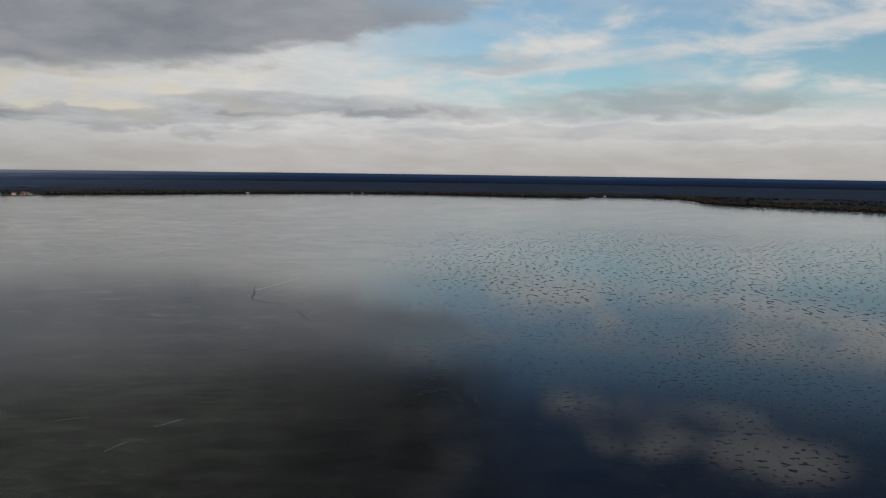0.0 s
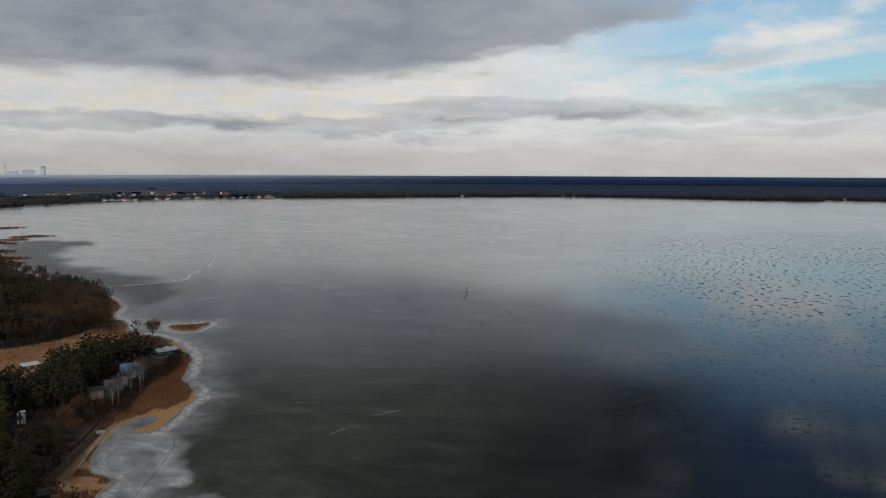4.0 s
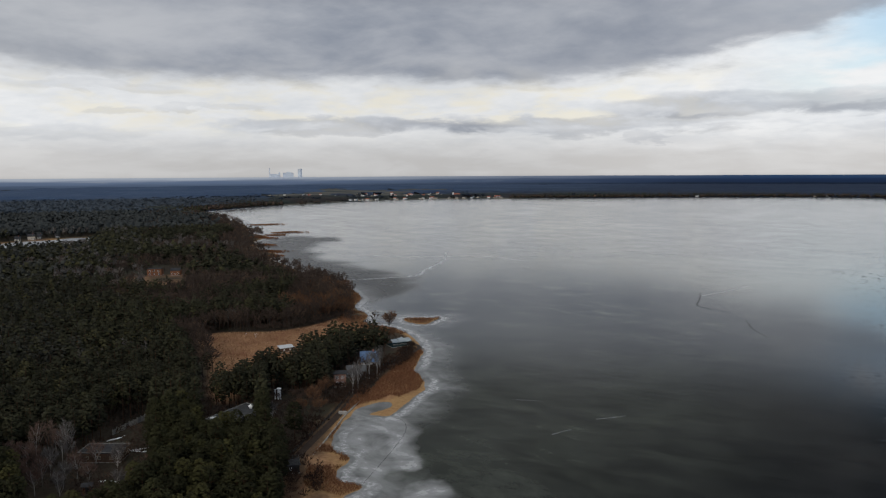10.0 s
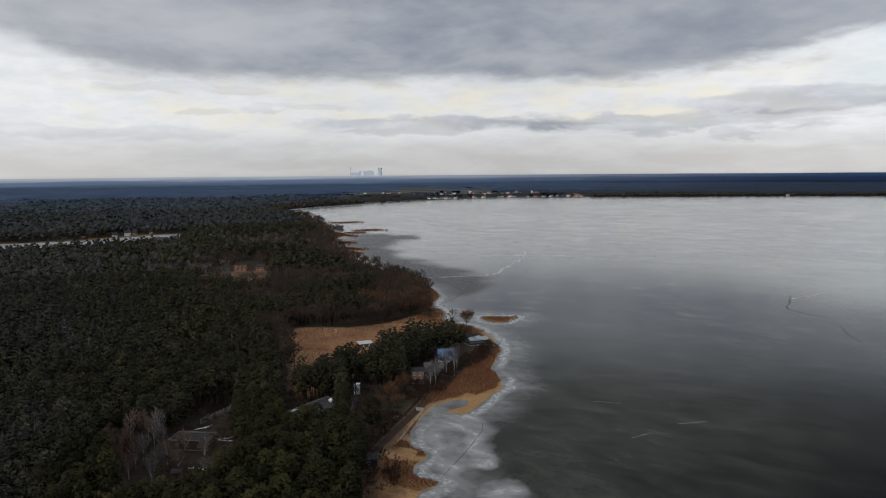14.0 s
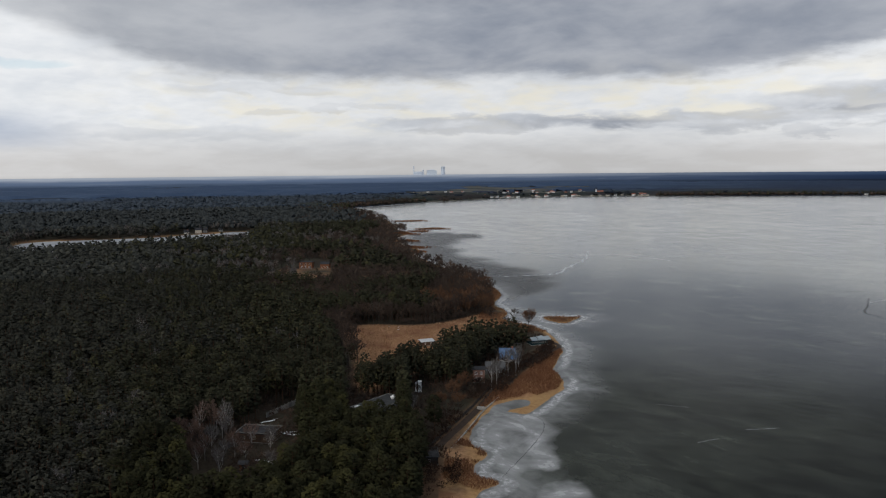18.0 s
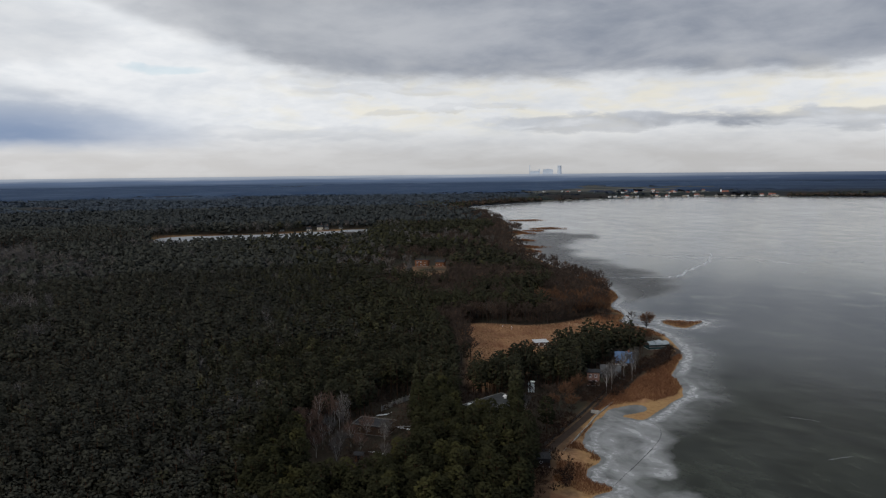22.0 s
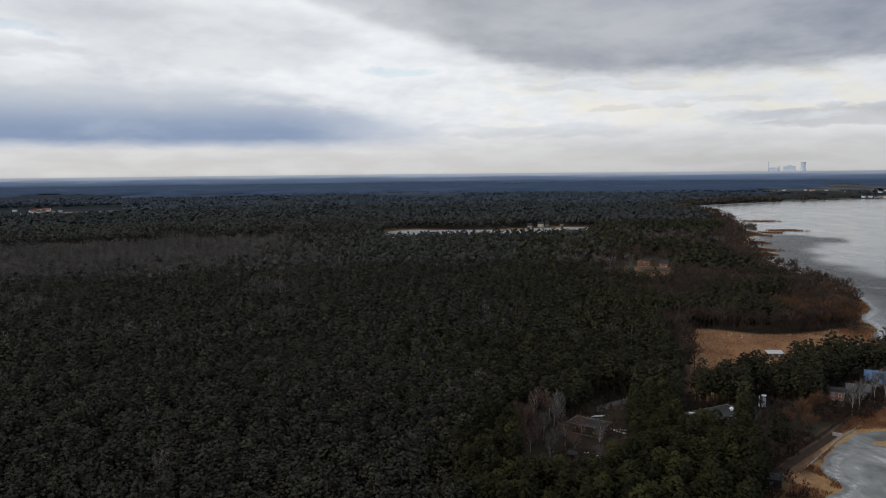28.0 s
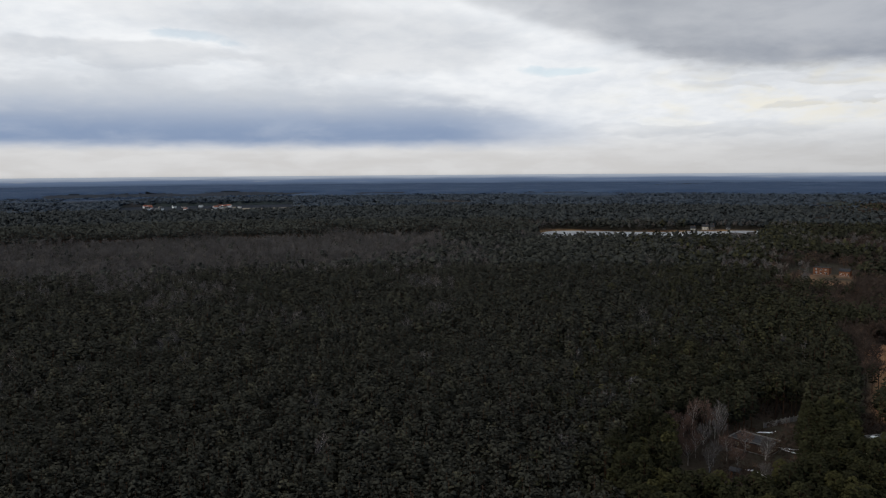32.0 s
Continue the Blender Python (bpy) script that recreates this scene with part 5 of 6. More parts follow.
def build_promenade():
    wall = smooth_line([(-187, 227), (-179.5, 208), (-174, 197), (-161.5, 171), (-156, 160)], False, 4)
    base = tagged(new("sea_wall"), "low pale concrete wall along the shore path", "wall")
    for p, q in zip(wall, wall[1:]):
        d = q - p
        L, a = float(np.hypot(*d)), math.degrees(math.atan2(d[1], d[0]))
        part("slab", box(0.02, L - 0.02, -0.14, 0.14, -0.9, 0.7, bevel=0.04), CONCRETE, base).matrix_basis = pose(p[0], p[1], 0, 0, 0, a)
    part("steps", joined_steps(), CONCRETE, base, "pale landing steps").matrix_basis = pose(-181.5, 209.5, 0, 0, 0, 30)
    line = smooth_line([(-165, 163), (-174, 183), (-186, 211), (-205, 252), (-211, 280), (-220, 311), (-229, 318)], False, 4)
    stop = 13
    fence = tagged(new("fence"), "dark panel fence along the promenade", "fence")
    run = np.concatenate([[0], np.cumsum(np.hypot(*np.diff(line[:stop], axis=0).T))])
    stops = np.arange(0, run[-1], 2.6)
    xy = np.stack([np.interp(stops, run, line[:stop, k]) for k in (0, 1)], 1)
    for p, q in zip(xy, xy[1:]):
        d = q - p
        L, a, z = float(np.hypot(*d)), math.degrees(math.atan2(d[1], d[0])), plan_height(*p)
        part("post", box(-0.07, 0.07, -0.07, 0.07, -0.3, 1.5), DARK_STEEL, fence).matrix_basis = pose(p[0], p[1], z, 0, 0, a)
        bm = bmesh.new()
        for k in range(3):
            box(0.1, L - 0.1, -0.03, 0.03, 0.2 + k * 0.42, 0.52 + k * 0.42, bm)
        part("panel", bm, DARK_WOOD, fence).matrix_basis = pose(p[0], p[1], z, 0, 0, a)
    # the paved path between fence and wall
    d = np.gradient(line, axis=0)
    nrm = np.stack([d[:, 1], -d[:, 0]], 1) / np.hypot(*d.T)[:, None]
    a, b = line + nrm * 1.0, line + nrm * 3.6
    v = np.concatenate([np.column_stack([a, [plan_height(*p) + 0.12 for p in a]]), np.column_stack([b, [plan_height(*p) + 0.12 for p in b]])])
    n = len(line)
    f = np.array([(k, k + 1, n + k + 1, n + k) for k in range(n - 1)])
    tagged(new("path", quick_mesh("path", v, f, PATH)), "dark lakeside path strewn with brown leaves", "path", kind="structure")


def joined_steps():
    bm = bmesh.new()
    for k in range(4):
        box(-1.5, 1.5, k * 0.35, k * 0.35 + 0.7, -0.3, 1.5 - k * 0.35, bm)
    return bm


PATH = plain("leaf_strewn_paving", (0.024, 0.018, 0.014), (0.058, 0.038, 0.027), 0.6)
build_promenade()


def build_concrete_fence():
    base = tagged(new("concrete_fence"), "pale concrete panel fence behind the sheds", "fence")
    p, q = np.array((-231.0, 148.0)), np.array((-236.5, 166.0))
    d = (q - p) / np.hypot(*(q - p))
    a = math.degrees(math.atan2(d[1], d[0]))
    for k in range(9):
        s = p + d * k * 2.1
        z = plan_height(*s)
        part("post", box(-0.1, 0.1, -0.1, 0.1, -0.3, 2.3), CONCRETE, base).matrix_basis = pose(s[0], s[1], z, 0, 0, a)
        if k < 8:
            part("panel", box(0.11, 1.99, -0.04, 0.04, 0.05, 1.9), CONCRETE if k % 3 else GREY_WALL, base).matrix_basis = pose(s[0], s[1], z, 0, 0, a)


build_concrete_fence()


def snow_patch(x0, y0, x1, y1, wide, seed):
    """A thin, uneven strip of old snow."""
    r = np.random.default_rng(seed)
    n = 14
    t = np.linspace(0, 1, n)
    d = np.array((x1 - x0, y1 - y0), float)
    nrm = np.array((-d[1], d[0])) / np.hypot(*d)
    mid = np.outer(t, d) + (x0, y0) + np.outer(np.sin(t * 7) * 0.35, nrm)
    w = wide * np.sin(np.clip(t, 0.03, 0.97) * math.pi)**0.5 * r.uniform(0.5, 1.2, n)
    rows = []
    for f, h in ((-1, -0.02), (-0.6, 0.12), (0, 0.2), (0.6, 0.12), (1, -0.02)):
        p = mid + np.outer(w * f, nrm)
        rows.append(np.column_stack([p, height(p[:, 0], p[:, 1]) + h + 0.04]))
    v = np.concatenate(rows)
    tagged(new("snow_patch", quick_mesh("snow_patch", v, sheet_faces(5, n), SNOW, True)), "thin strip of old snow lying on the ground", "snow", "snow patches")


for k, strip in enumerate(((-227, 143, -227, 150, 0.5), (-217, 141, -207, 145, 0.6), (-214, 141, -210, 148, 0.45), (-212, 133, -210.5, 138, 0.5), (-199, 122, -198, 124, 0.5), (-197, 123.5, -196, 125, 0.4), (-195, 124, -194, 126, 0.4), (-208, 98, -204, 101, 0.5), (-318, 285, -317, 286.5, 0.25), (-312, 288, -311, 289, 0.25), (-308, 284, -307, 284.5, 0.2))):
    snow_patch(*strip, 100 + k)


# ---- single bare trees ----
def single_tree(name, label, category, group, x, y, seed, high, wide, twigs, twig_mat, bark, thick=0.2, twig=(1.6, 0.045), limbs=18):
    r = np.random.default_rng(seed)
    (tv, tf), q = bare_tree(r, high, wide, twigs, twig, limbs, 5, thick)
    base = tagged(new(name), label, category, group)
    base.matrix_basis = pose(x, y, plan_height(x, y), 0, 0, r.uniform(0, 360))
    new("trunk", quick_mesh("trunk", tv, tf, bark, True)).parent = base
    me = card_mesh("crown", q, twig_mat)
    store(me, "tone", np.full(len(q) * 3, r.uniform(0.2, 0.9)))
    new("crown", me).parent = base


for k, (x, y, h) in enumerate(((-195, 235, 13), (-194.5, 231, 12), (-200, 249, 14), (-199.5, 253.5, 13.5), (-203, 260, 13), (-189, 181, 11), (-197, 127, 11), (-172, 125, 10), (-194, 108, 9), (-182, 118, 9), (-168, 141, 8))):
    single_tree("birch_tree", "bare birch with a slim white trunk by the promenade", "birch tree", "birches near the shore", x, y, 200 + k, h, 2.0, 700, TWIG_GREY, BIRCH_BARK, 0.13, (1.4, 0.04))
SHED_TREES = ((-220, 121, 15.5), (-217.5, 123.5, 16), (-227, 120, 14), (-224, 111, 11), (-213, 116, 10), (-210, 112, 9), (-217, 109, 9), (-206, 120, 8.5), (-222, 125, 12), (-214, 122, 11),
              (-229, 127, 10), (-208, 127, 9), (-219, 115, 10), (-226, 116, 9), (-203, 114, 8), (-212, 107, 8), (-230, 114, 10), (-205, 107, 8), (-223, 105, 9), (-199, 119, 7))
for k, (x, y, h) in enumerate(SHED_TREES):
    single_tree("bare_tree", "leafless pale-barked tree in the clearing by the sheds", "tree", "bare trees by the sheds", x, y, 230 + k, h, 2.7, 900, TWIG_GREY if k in (1, 4, 9, 14) else TWIG_ROSY, BIRCH_BARK if k % 3 else GREY_BARK, 0.12, (1.3, 0.038), 18)
single_tree("lone_tree", "single round-crowned bare tree at the tip of the point", "tree", "", -257, 338, 250, 11.5, 4.8, 2200, TWIG_ORANGE, GREY_BARK, 0.26, (1.7, 0.05), 40)
for k, (x, y, h) in enumerate(((-193, 206, 9), (-197, 217, 9.5), (-186, 202, 7), (-191, 197, 7), (-200, 222, 8), (-196, 211, 8), (-240, 316, 6), (-246, 325, 5), (-236, 300, 7), (-228, 295, 7))):
    single_tree("willow_bush", "bare orange-brown willow bush beside the path", "bush", "willow bushes", x, y, 260 + k, h, 3.2, 800, TWIG_ORANGE, GREY_BARK, 0.14)


for k, (x, y, h, mat) in enumerate(((-334, 291, 12, TWIG_GREY), (-337, 297, 11, TWIG_GREY), (-331, 302, 10.5, TWIG_BROWN), (-330, 313, 13, TWIG_ORANGE), (-322, 325, 11, TWIG_BROWN), (-341, 286, 11.5, TWIG_BROWN), (-317, 335, 12, TWIG_ORANGE))):
    single_tree("alder_tree", "round-crowned bare alder at the edge of the meadow", "tree", "alders by the meadow", x, y, 280 + k, h, 4.4, 900, mat, GREY_BARK, 0.2, (1.8, 0.07), 24)


# ---- reeds, shrubs and grass ----
def blades(name, x, y, z, tall, mat, label, seed, wide=0.3, tilt=0.25):
    """Upright tufts of dry stems, one leaning quad each."""
    r = np.random.default_rng(seed)
    n = len(x)
    base = np.column_stack([x, y, z - 0.05])
    h = tall * r.uniform(0.6, 1.25, n)
    a = r.uniform(0, math.pi, n)
    u = np.column_stack([np.cos(a), np.sin(a), 0 * a]) * (wide * r.uniform(0.5, 1.3, n))[:, None]
    top = base + np.column_stack([r.normal(size=n) * tilt * h, r.normal(size=n) * tilt * h, h])
    q = np.stack([base - u * 0.5, base + u * 0.5, top + u * 0.75, top - u * 0.6], 1)
    me = card_mesh(name, q, mat)
    store(me, "tone", np.repeat(np.clip(grid_noise(x, y, 9, seed, 3) * 1.5 - 0.25 + r.normal(size=n) * 0.1, 0, 1), 4))
    tagged(new(name, me), label, "reeds", kind="stuff")


def strew(x0, x1, y0, y1, step, seed):
    r = np.random.default_rng(seed)
    x, y = np.meshgrid(np.arange(x0, x1, step), np.arange(y0, y1, step))
    x, y = x + r.uniform(-0.5, 0.5, x.shape) * step, y + r.uniform(-0.5, 0.5, y.shape) * step
    return x.ravel(), y.ravel()


def build_reeds():
    x, y = strew(-235, -125, 120, 335, 0.38, 31)
    s, f = land(x, y), behind_fence(x, y)
    n = grid_noise(x, y, 12, 51)
    spit = (y > 238) & (s > 0.5) & (f < -6.0 - 3.5 * ramp(y, 225, 236) * ramp(y, 275, 262)) & ~((y < 262) & (s < 5.0 - (y - 238) * 0.17)) & (np.hypot(x + 171, y - 234) > 6)
    south = (y <= 212) & (s > 0.3) & (f < -8) & (s < 11) & (n > 0.46)
    mid = (y > 205) & (y <= 240) & (s > 2.0) & (f < -4) & (x < -181) & (n > 0.3)
    k = spit | south | mid
    blades("reed_bed", x[k], y[k], height(x[k], y[k], s[k]), 0.85, REED, "dense orange-brown reed bed on the sandy spit", 61, 0.16, 0.5)
    x, y = strew(-345, -225, 170, 372, 0.7, 32)
    s = land(x, y)
    mead = np.where(inside(MEADOW, x, y), 1, -1) * gap_to(MEADOW, x, y)
    k = (mead > 0.5) & (s > 2)
    blades("meadow_grass", x[k], y[k], height(x[k], y[k], s[k]), 0.42, STRAW, "dry straw-coloured grass of the marshy meadow", 62, 0.32, 0.9)
    x, y = strew(-480, -245, 335, 500, 0.8, 33)
    s = land(x, y)
    k = (s > 0.2) & (s < 16) & (grid_noise(x, y, 15, 52) > 0.3)
    blades("shore_reeds", x[k], y[k], height(x[k], y[k], s[k]), 0.75, REED, "orange-brown reeds along the far lake edge", 63, 0.3, 0.6)
    # reed islets off the northern shore
    xs, ys = [], []
    for k, (cx, cy, wide, deep) in enumerate(((-990, 945, 26, 7), (-826, 838, 20, 7), (-786, 744, 17, 12), (-641, 618, 16, 10), (-1180, 1008, 16, 10), (-806, 790, 12, 6), (-600, 582, 10, 9), (-705, 668, 12, 8))):
        r = np.random.default_rng(340 + k)
        t, w = r.normal(size=700) * 0.5, r.normal(size=700) * 0.5
        out = np.array((cx, cy)) / math.hypot(cx, cy)
        side = np.array((out[1], -out[0]))
        bend = deep * 0.6 * np.sin(t * 2.4 + k)
        xs.append(cx + side[0] * wide * t + out[0] * (deep * w + bend))
        ys.append(cy + side[1] * wide * t + out[1] * (deep * w + bend))
    x, y = np.concatenate(xs), np.concatenate(ys)
    blades("reed_islets", x, y, np.maximum(height(x, y), 0), 1.5, REED, "reed islets standing in the ice", 64, 0.9)
    # dark scrub between fence and reeds
    x, y = strew(-235, -140, 140, 330, 1.6, 35)
    f, s = behind_fence(x, y), land(x, y)
    n = grid_noise(x, y, 10, 53)
    k = (s > 4) & (((f < 1.0) & (f > -9.5) & (y > 228) & (n > 0.22)) | ((f < -1) & (f > -15) & (y < 166) & (n > 0.40)) | ((f > -3.2) & (f < 4) & (y > 150) & (y < 236) & (n > 0.40)))
    r = np.random.default_rng(36)
    models = [bare_tree(r, 3.0, 1.6, 90, (0.9, 0.06), 6, 3, 0.05) for _ in range(5)]
    p = np.stack([x[k], y[k], height(x[k], y[k], s[k])], 1)
    wood_stuff("scrub", [m[1] for m in models], p, SCRUB, "dark reddish-brown scrub along the fence", None, None, 0.6, 1.2)
    # thickets in the openings round the houses
    x, y = strew(-255, -165, 110, 320, 2.6, 39)
    f, s = behind_fence(x, y), land(x, y)
    az, d = np.degrees(np.arctan2(-x, y)), np.hypot(x, y)
    k = np.zeros(x.shape, bool)
    for a0, a1, r0, r1 in GLADES[3:]:
        k |= (az > a0) & (az < a1) & (d > r0) & (d < r1)
    k &= (f > 2) & away(x, y, [(px, py, rad * 0.75) for px, py, rad in CLEAR]) & ~inside(MEADOW, x, y) & (grid_noise(x, y, 14, 55) > 0.38)
    r = np.random.default_rng(40)
    tall = [bare_tree(r, 4.6, 2.0, 110, (1.1, 0.06), 7, 3, 0.06) for _ in range(5)]
    p = np.stack([x[k], y[k], height(x[k], y[k], s[k])], 1)
    wood_stuff("thicket", [m[1] for m in tall], p, TWIG_BROWN, "leafless brown thicket round the huts", None, None, 0.5, 1.15)
    x, y = strew(-372, -262, 272, 408, 2.1, 41)
    mead = np.where(inside(MEADOW, x, y), 1, -1) * gap_to(MEADOW, x, y)
    k = (mead < 2) & (mead > -7) & (grid_noise(x, y, 11, 57) > 0.42) & (np.hypot(x, y) > 412) & (land(x, y) > 8)
    p = np.stack([x[k], y[k], height(x[k], y[k])], 1)
    wood_stuff("alder_brush", [m[1] for m in tall], p, TWIG_BROWN, "leafless brown alder brush along the meadow", None, None, 0.4, 1.1)
    # undergrowth among the pines near the shore
    x, y = strew(-290, -150, 90, 320, 4.6, 37)
    f, s = behind_fence(x, y), land(x, y)
    k = (f > 2) & (s > 8) & away(x, y, CLEAR[:3]) & (grid_noise(x, y, 16, 54) > 0.52) & ~inside(MEADOW, x, y)
    p = np.stack([x[k], y[k], height(x[k], y[k], s[k])], 1)
    wood_stuff("undergrowth", [m[1] for m in models], p, SCRUB, "bare undergrowth below the pines", None, None, 0.7, 1.4)


SCRUB = foliage("scrub_twigs", (0.026, 0.017, 0.0135), (0.055, 0.034, 0.025), (0.10, 0.053, 0.031))
build_reeds()


# ---- cracks in the ice ----
def ice_crack(points, wide, mat, label, seed):
    r = np.random.default_rng(seed)
    p = smooth_line(points, False, 8)
    d = np.gradient(p, axis=0)
    nrm = np.stack([-d[:, 1], d[:, 0]], 1) / np.hypot(*d.T)[:, None]
    p = p + nrm * r.normal(size=(len(p), 1)) * wide * 0.4
    w = wide * 0.5 * r.uniform(0.35, 1.3, (len(p), 1)) * np.sin(np.linspace(0.12, 3.02, len(p)))[:, None]**0.4
    v = np.concatenate([np.column_stack([p - nrm * w, np.full(len(p), 0.012)]), np.column_stack([p + nrm * w, np.full(len(p), 0.012)])])
    tagged(new("ice_crack", quick_mesh("ice_crack", v, sheet_faces(2, len(p)), mat)), label, "crack", kind="structure")


CRACK = plain("open_crack", (0.008, 0.009, 0.010), (0.02, 0.021, 0.022), 0.4, 0.25, 0, 0)
FAINT = plain("scratched_ice", (0.12, 0.125, 0.13), (0.26, 0.265, 0.27), 2.0, 0.5, 0, 0)
RIDGE = plain("frosted_crack", (0.40, 0.41, 0.42), (0.58, 0.59, 0.60), 0.4, 0.6, 0, 0)
ice_crack([(-144, 574), (-136, 540), (-131, 516), (-120, 506), (-105, 498)], 1.5, CRACK, "dark crack in the lake ice", 1)
ice_crack([(-93, 481), (-85, 456), (-73, 435)], 0.9, CRACK, "dark crack in the lake ice", 2)
ice_crack([(-135, 163), (-138, 172), (-143, 187), (-147, 198), (-152, 209), (-158, 216), (-163, 218)], 0.15, CRACK, "thin crack across the bay", 3)
ice_crack([(-413, 489), (-396, 510), (-380, 538), (-396, 579), (-425, 655), (-462, 716)], 2.4, RIDGE, "frosted pressure ridge in the ice", 4)
ice_crack([(-139, 556), (-129, 587), (-120, 626)], 0.8, RIDGE, "frosted crack in the ice", 5)
ice_crack([(-560, 640), (-470, 660), (-410, 700), (-350, 690)], 2.0, RIDGE, "frosted crack in the ice", 6)
ice_crack([(-100, 255.5), (-96, 260), (-92, 265)], 0.55, FAINT, "short white scratch in the ice", 7)
ice_crack([(-107, 232), (-105, 236.5), (-103, 240.5)], 0.45, FAINT, "short white scratch in the ice", 8)
ice_crack([(-137, 260.5), (-132, 263), (-126, 265)], 0.25, FAINT, "short white scratch in the ice", 9)
r_ice = np.random.default_rng(77)
for k in range(26):
    d, a = r_ice.uniform(330, 1100), radians(r_ice.uniform(-24, 26))
    x, y = -math.sin(a) * d, math.cos(a) * d
    t, L = r_ice.uniform(-0.5, 0.9), r_ice.uniform(8, 30)
    ice_crack([(x, y), (x + L * 0.5 * math.cos(t), y + L * 0.5 * math.sin(t) + 1.5), (x + L * math.cos(t), y + L * math.sin(t))], d / 900, CRACK, "short dark lead in the lake ice", 300 + k)


# ---- houses farther off ----
house(-571, 414, 40, 12, 8, 6.0, "orange-brown brick house in a forest glade", ORANGE_WOOD, TAR_ROOF, "flat", 0, row("f", 3, 12, 1.2, 1.4, 1.4) + row("f", 3, 12, 3.8, 1.4, 1.4), ("f", 4.5))
house(-557, 425, 40, 8, 7, 4.5, "brown brick side house with a dark roof", ORANGE_WOOD, TAR_ROOF, "gable", 0.5, row("f", 3, 8, 1.2, 1.3, 1.3), ("f", 3.0))
house(-697, 392, 60, 12, 7, 3.4, "low house with a grey roof in the woods", GREY_WALL, GREY_ROOF, "mono", 0, row("f", 4, 12, 1.2, 1.3, 1.3), ("f", 5.0), frame_mat=GREY_WALL)
house(-708, 370, 60, 6, 5, 3.2, "low hut with a pale roof in the woods", GREY_WALL, PALE_ROOF, "mono", 0, row("f", 3, 9, 1.2, 1.3, 1.3), ("f", 4.0), frame_mat=GREY_WALL)
house(-672, 386, 60, 5, 4, 3.0, "small hut with a grey roof in the woods", GREY_WALL, GREY_ROOF, "flat", 0, row("f", 2, 8, 1.2, 1.2, 1.2), ("f", 3.0), frame_mat=GREY_WALL)
for k, (x, y, L, H, wall, top) in enumerate(((-1040, 560, 9, 5, CREAM, TAR_ROOF), (-1045, 574, 6, 3.4, CREAM, TAR_ROOF), (-1038, 540, 7, 3, CREAM, TAR_ROOF), (-1060, 506, 6, 3, GREY_WALL, GREY_ROOF), (-1080, 488, 6, 3, GREY_WALL, TAR_ROOF), (-1042, 598, 6, 3, GREY_WALL, TAR_ROOF))):
    house(x, y, 60, L, 8, H, "house with pale walls on the shore of the small lake", wall, top, "gable", 0.8, row("f", 3, L, 1.2, 1.3, 1.4), ("f", L * 0.4), True)


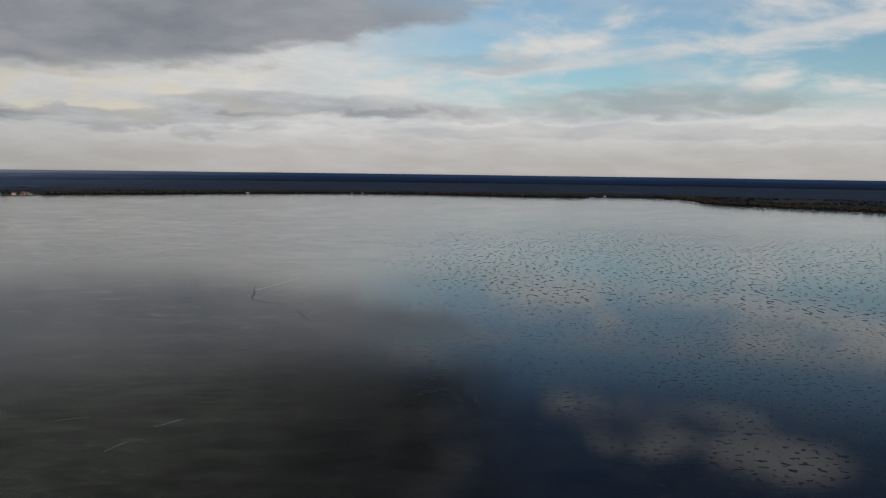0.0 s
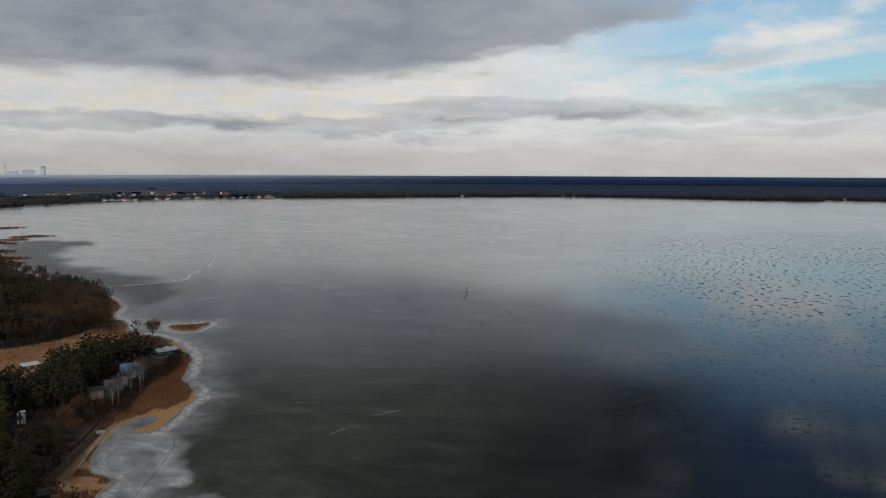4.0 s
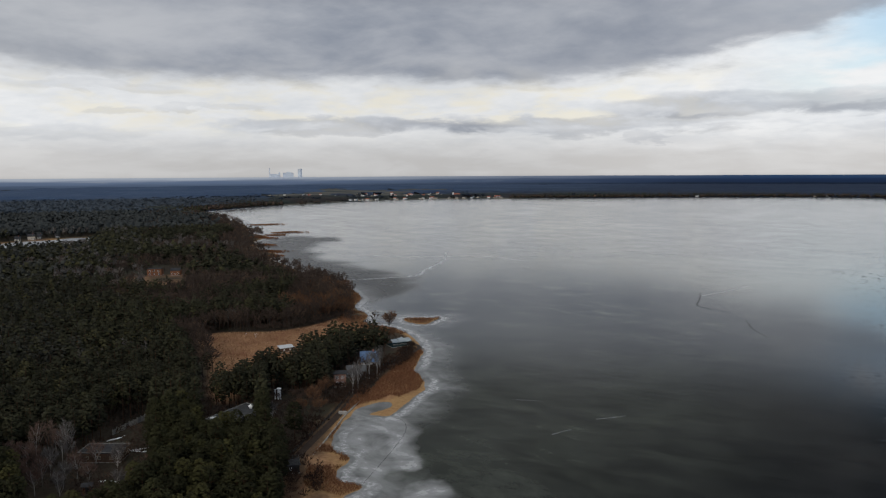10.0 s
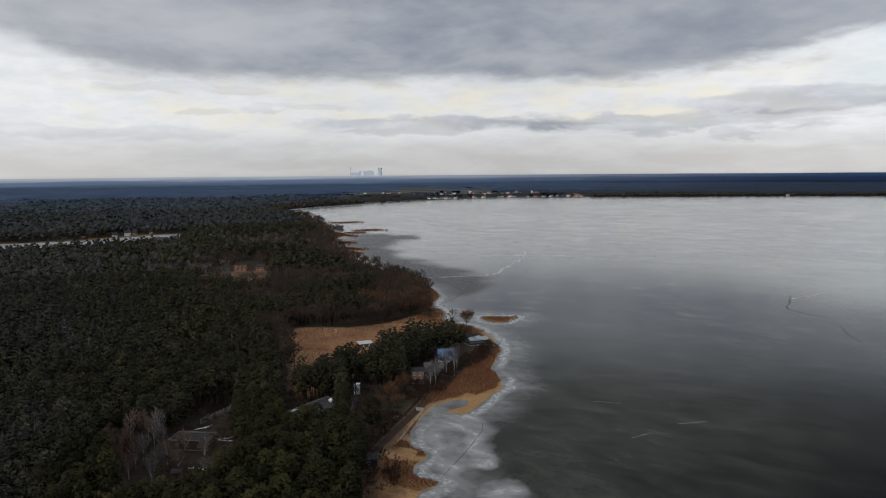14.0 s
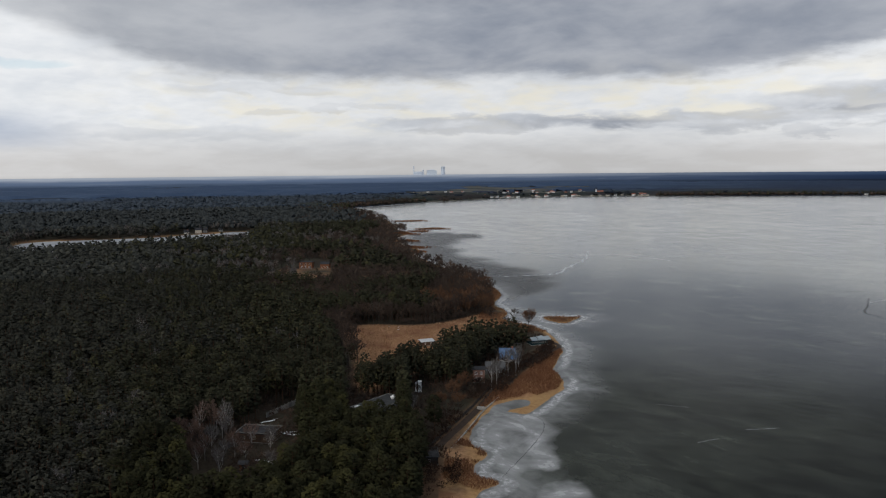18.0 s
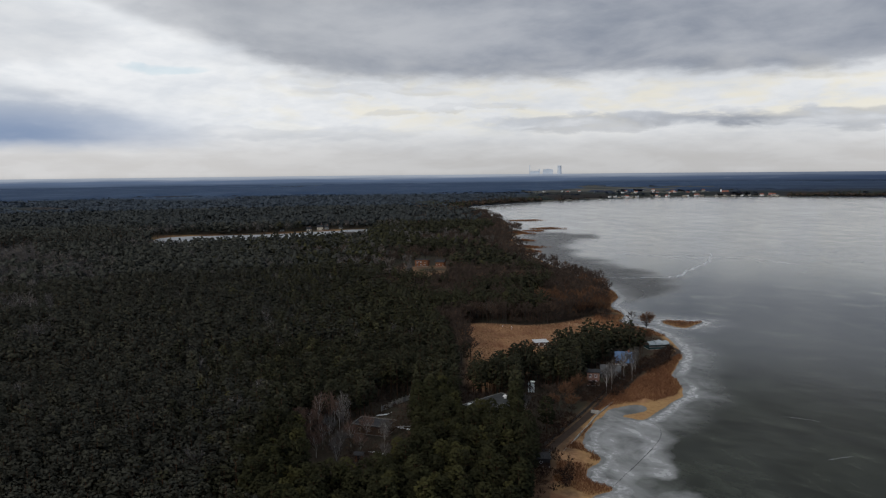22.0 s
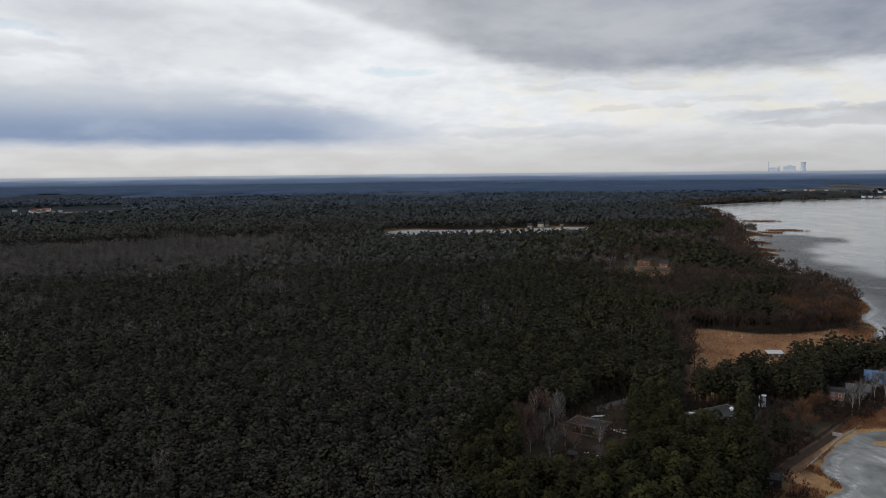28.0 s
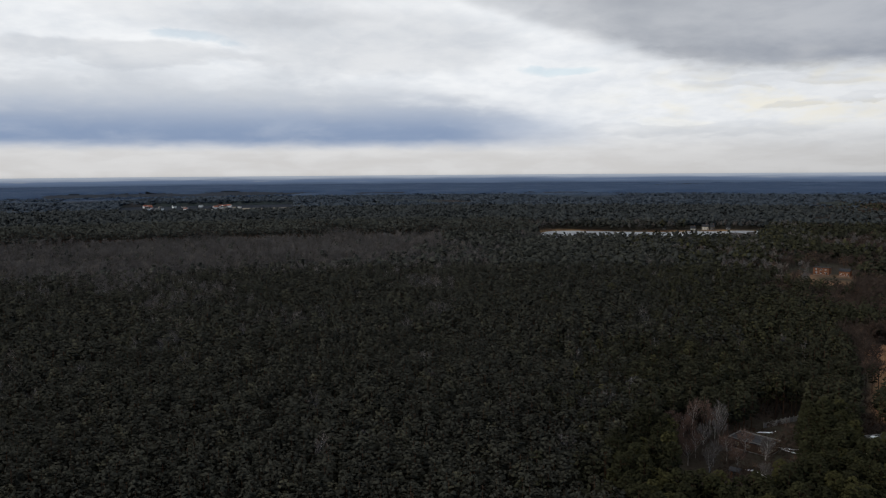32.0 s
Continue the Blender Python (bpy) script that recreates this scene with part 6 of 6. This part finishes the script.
def village():
    """Plain gabled houses, built four times and then set out as copies."""
    models = []
    for L, W, H, wall, top in ((11, 8, 5.0, PLASTER, RED_ROOF), (13, 9, 4.2, CREAM, TAR_ROOF), (10, 9, 5.4, PLASTER, GREY_ROOF), (12, 8, 4.5, CREAM, FELT)):
        m = house(0, 2600, 0, L, W, H, "gabled house of a distant lakeside village", wall, top, "gable", 0.75, row("f", 2, L, 1.4, 1.6, 1.6), ("f", L * 0.38), False, "house", "house", None, 0.0)
        m["group"] = "village houses"
        models.append(m)
    r = np.random.default_rng(91)
    spots = []
    for k in range(150):
        az = r.uniform(28.5, 46)
        spots.append((az, 2470 + 700 * r.uniform(0, 1)**1.7 - (az - 36) * 8))
    for k in range(34):
        spots.append((r.uniform(95.8, 103.2), r.uniform(1840, 2080)))
    for k in range(6):
        spots.append((29.0 + 0.45 * k, 2680 + 8 * k))
    spots += [(14.5, 2735), (6.9, 2795), (6.1, 2805), (-5.3, 2815), (-6.0, 2800), (-23.7, 2570), (-24.6, 2600), (-25.9, 2605), (-28.9, 2445), (-8.3, 2800), (11.0, 2900), (3.0, 2960), (-12.0, 2800)]
    used = 0
    for az, d in spots:
        x, y = -math.sin(radians(az)) * d, math.cos(radians(az)) * d
        s = float(land(np.array([x]), np.array([y]))[0])
        if s < 6:
            d += 6 - s + 14
            x, y = -math.sin(radians(az)) * d, math.cos(radians(az)) * d
        m = pose(x, y, plan_height(x, y), 0, 0, az + r.uniform(-40, 40)) @ Matrix.Scale(r.uniform(0.75, 1.05), 4)
        if used < 4:
            models[used].matrix_basis = m
        else:
            copy_thing(models[used % 4], m)
        used += 1
    x, y = -math.sin(radians(32.0)) * 2720, math.cos(radians(32.0)) * 2720
    church = house(x, y, 32, 22, 11, 9, "white church with a square tower in the village", PLASTER, RED_ROOF, "gable", 0.9, row("f", 4, 22, 2.5, 1.4, 4.0), ("f", 9.0), False, "church", "church")
    part("tower", box(-15.6, -11.05, -2.6, 2.6, -0.4, 18), PLASTER, church, "square white bell tower")
    part("spire", drum((3.4, 1.6, 0.15), (18.01, 21, 27), 8, (-13.3, 0)), TAR_ROOF, church, "dark pointed spire")


village()


def build_power_station():
    x, y = -math.sin(radians(44.75)) * 4890, math.cos(radians(44.75)) * 4890
    base = tagged(new("power_station"), "pale power station with chimney and cooling towers on the horizon", "power station")
    base.matrix_basis = pose(x, y, 42, 0, 0, 44.75)
    part("boiler_house", box(-15, 50, -18, 18, 0, 53), HAZE_CONCRETE, base)
    part("boiler_block", box(5, 34, -16, 16, 53.01, 57), HAZE_CONCRETE, base)
    part("turbine_hall", box(-94, -42, -14, 14, 0, 45), HAZE_CONCRETE, base)
    part("stair_tower", box(-41.9, -32, -8, 8, 0, 56), HAZE_CONCRETE, base)
    part("chimney", drum((4.2, 3.0, 2.6), (0, 50, 82), 14, (-97, 0)), HAZE_CONCRETE, base, "tall slim chimney")
    part("cooling_tower", drum((17, 15, 12.5, 12, 13.2), (0, 20, 46, 60, 76), 24, (90, 0)), HAZE_CONCRETE, base, "waisted cooling tower")


build_power_station()
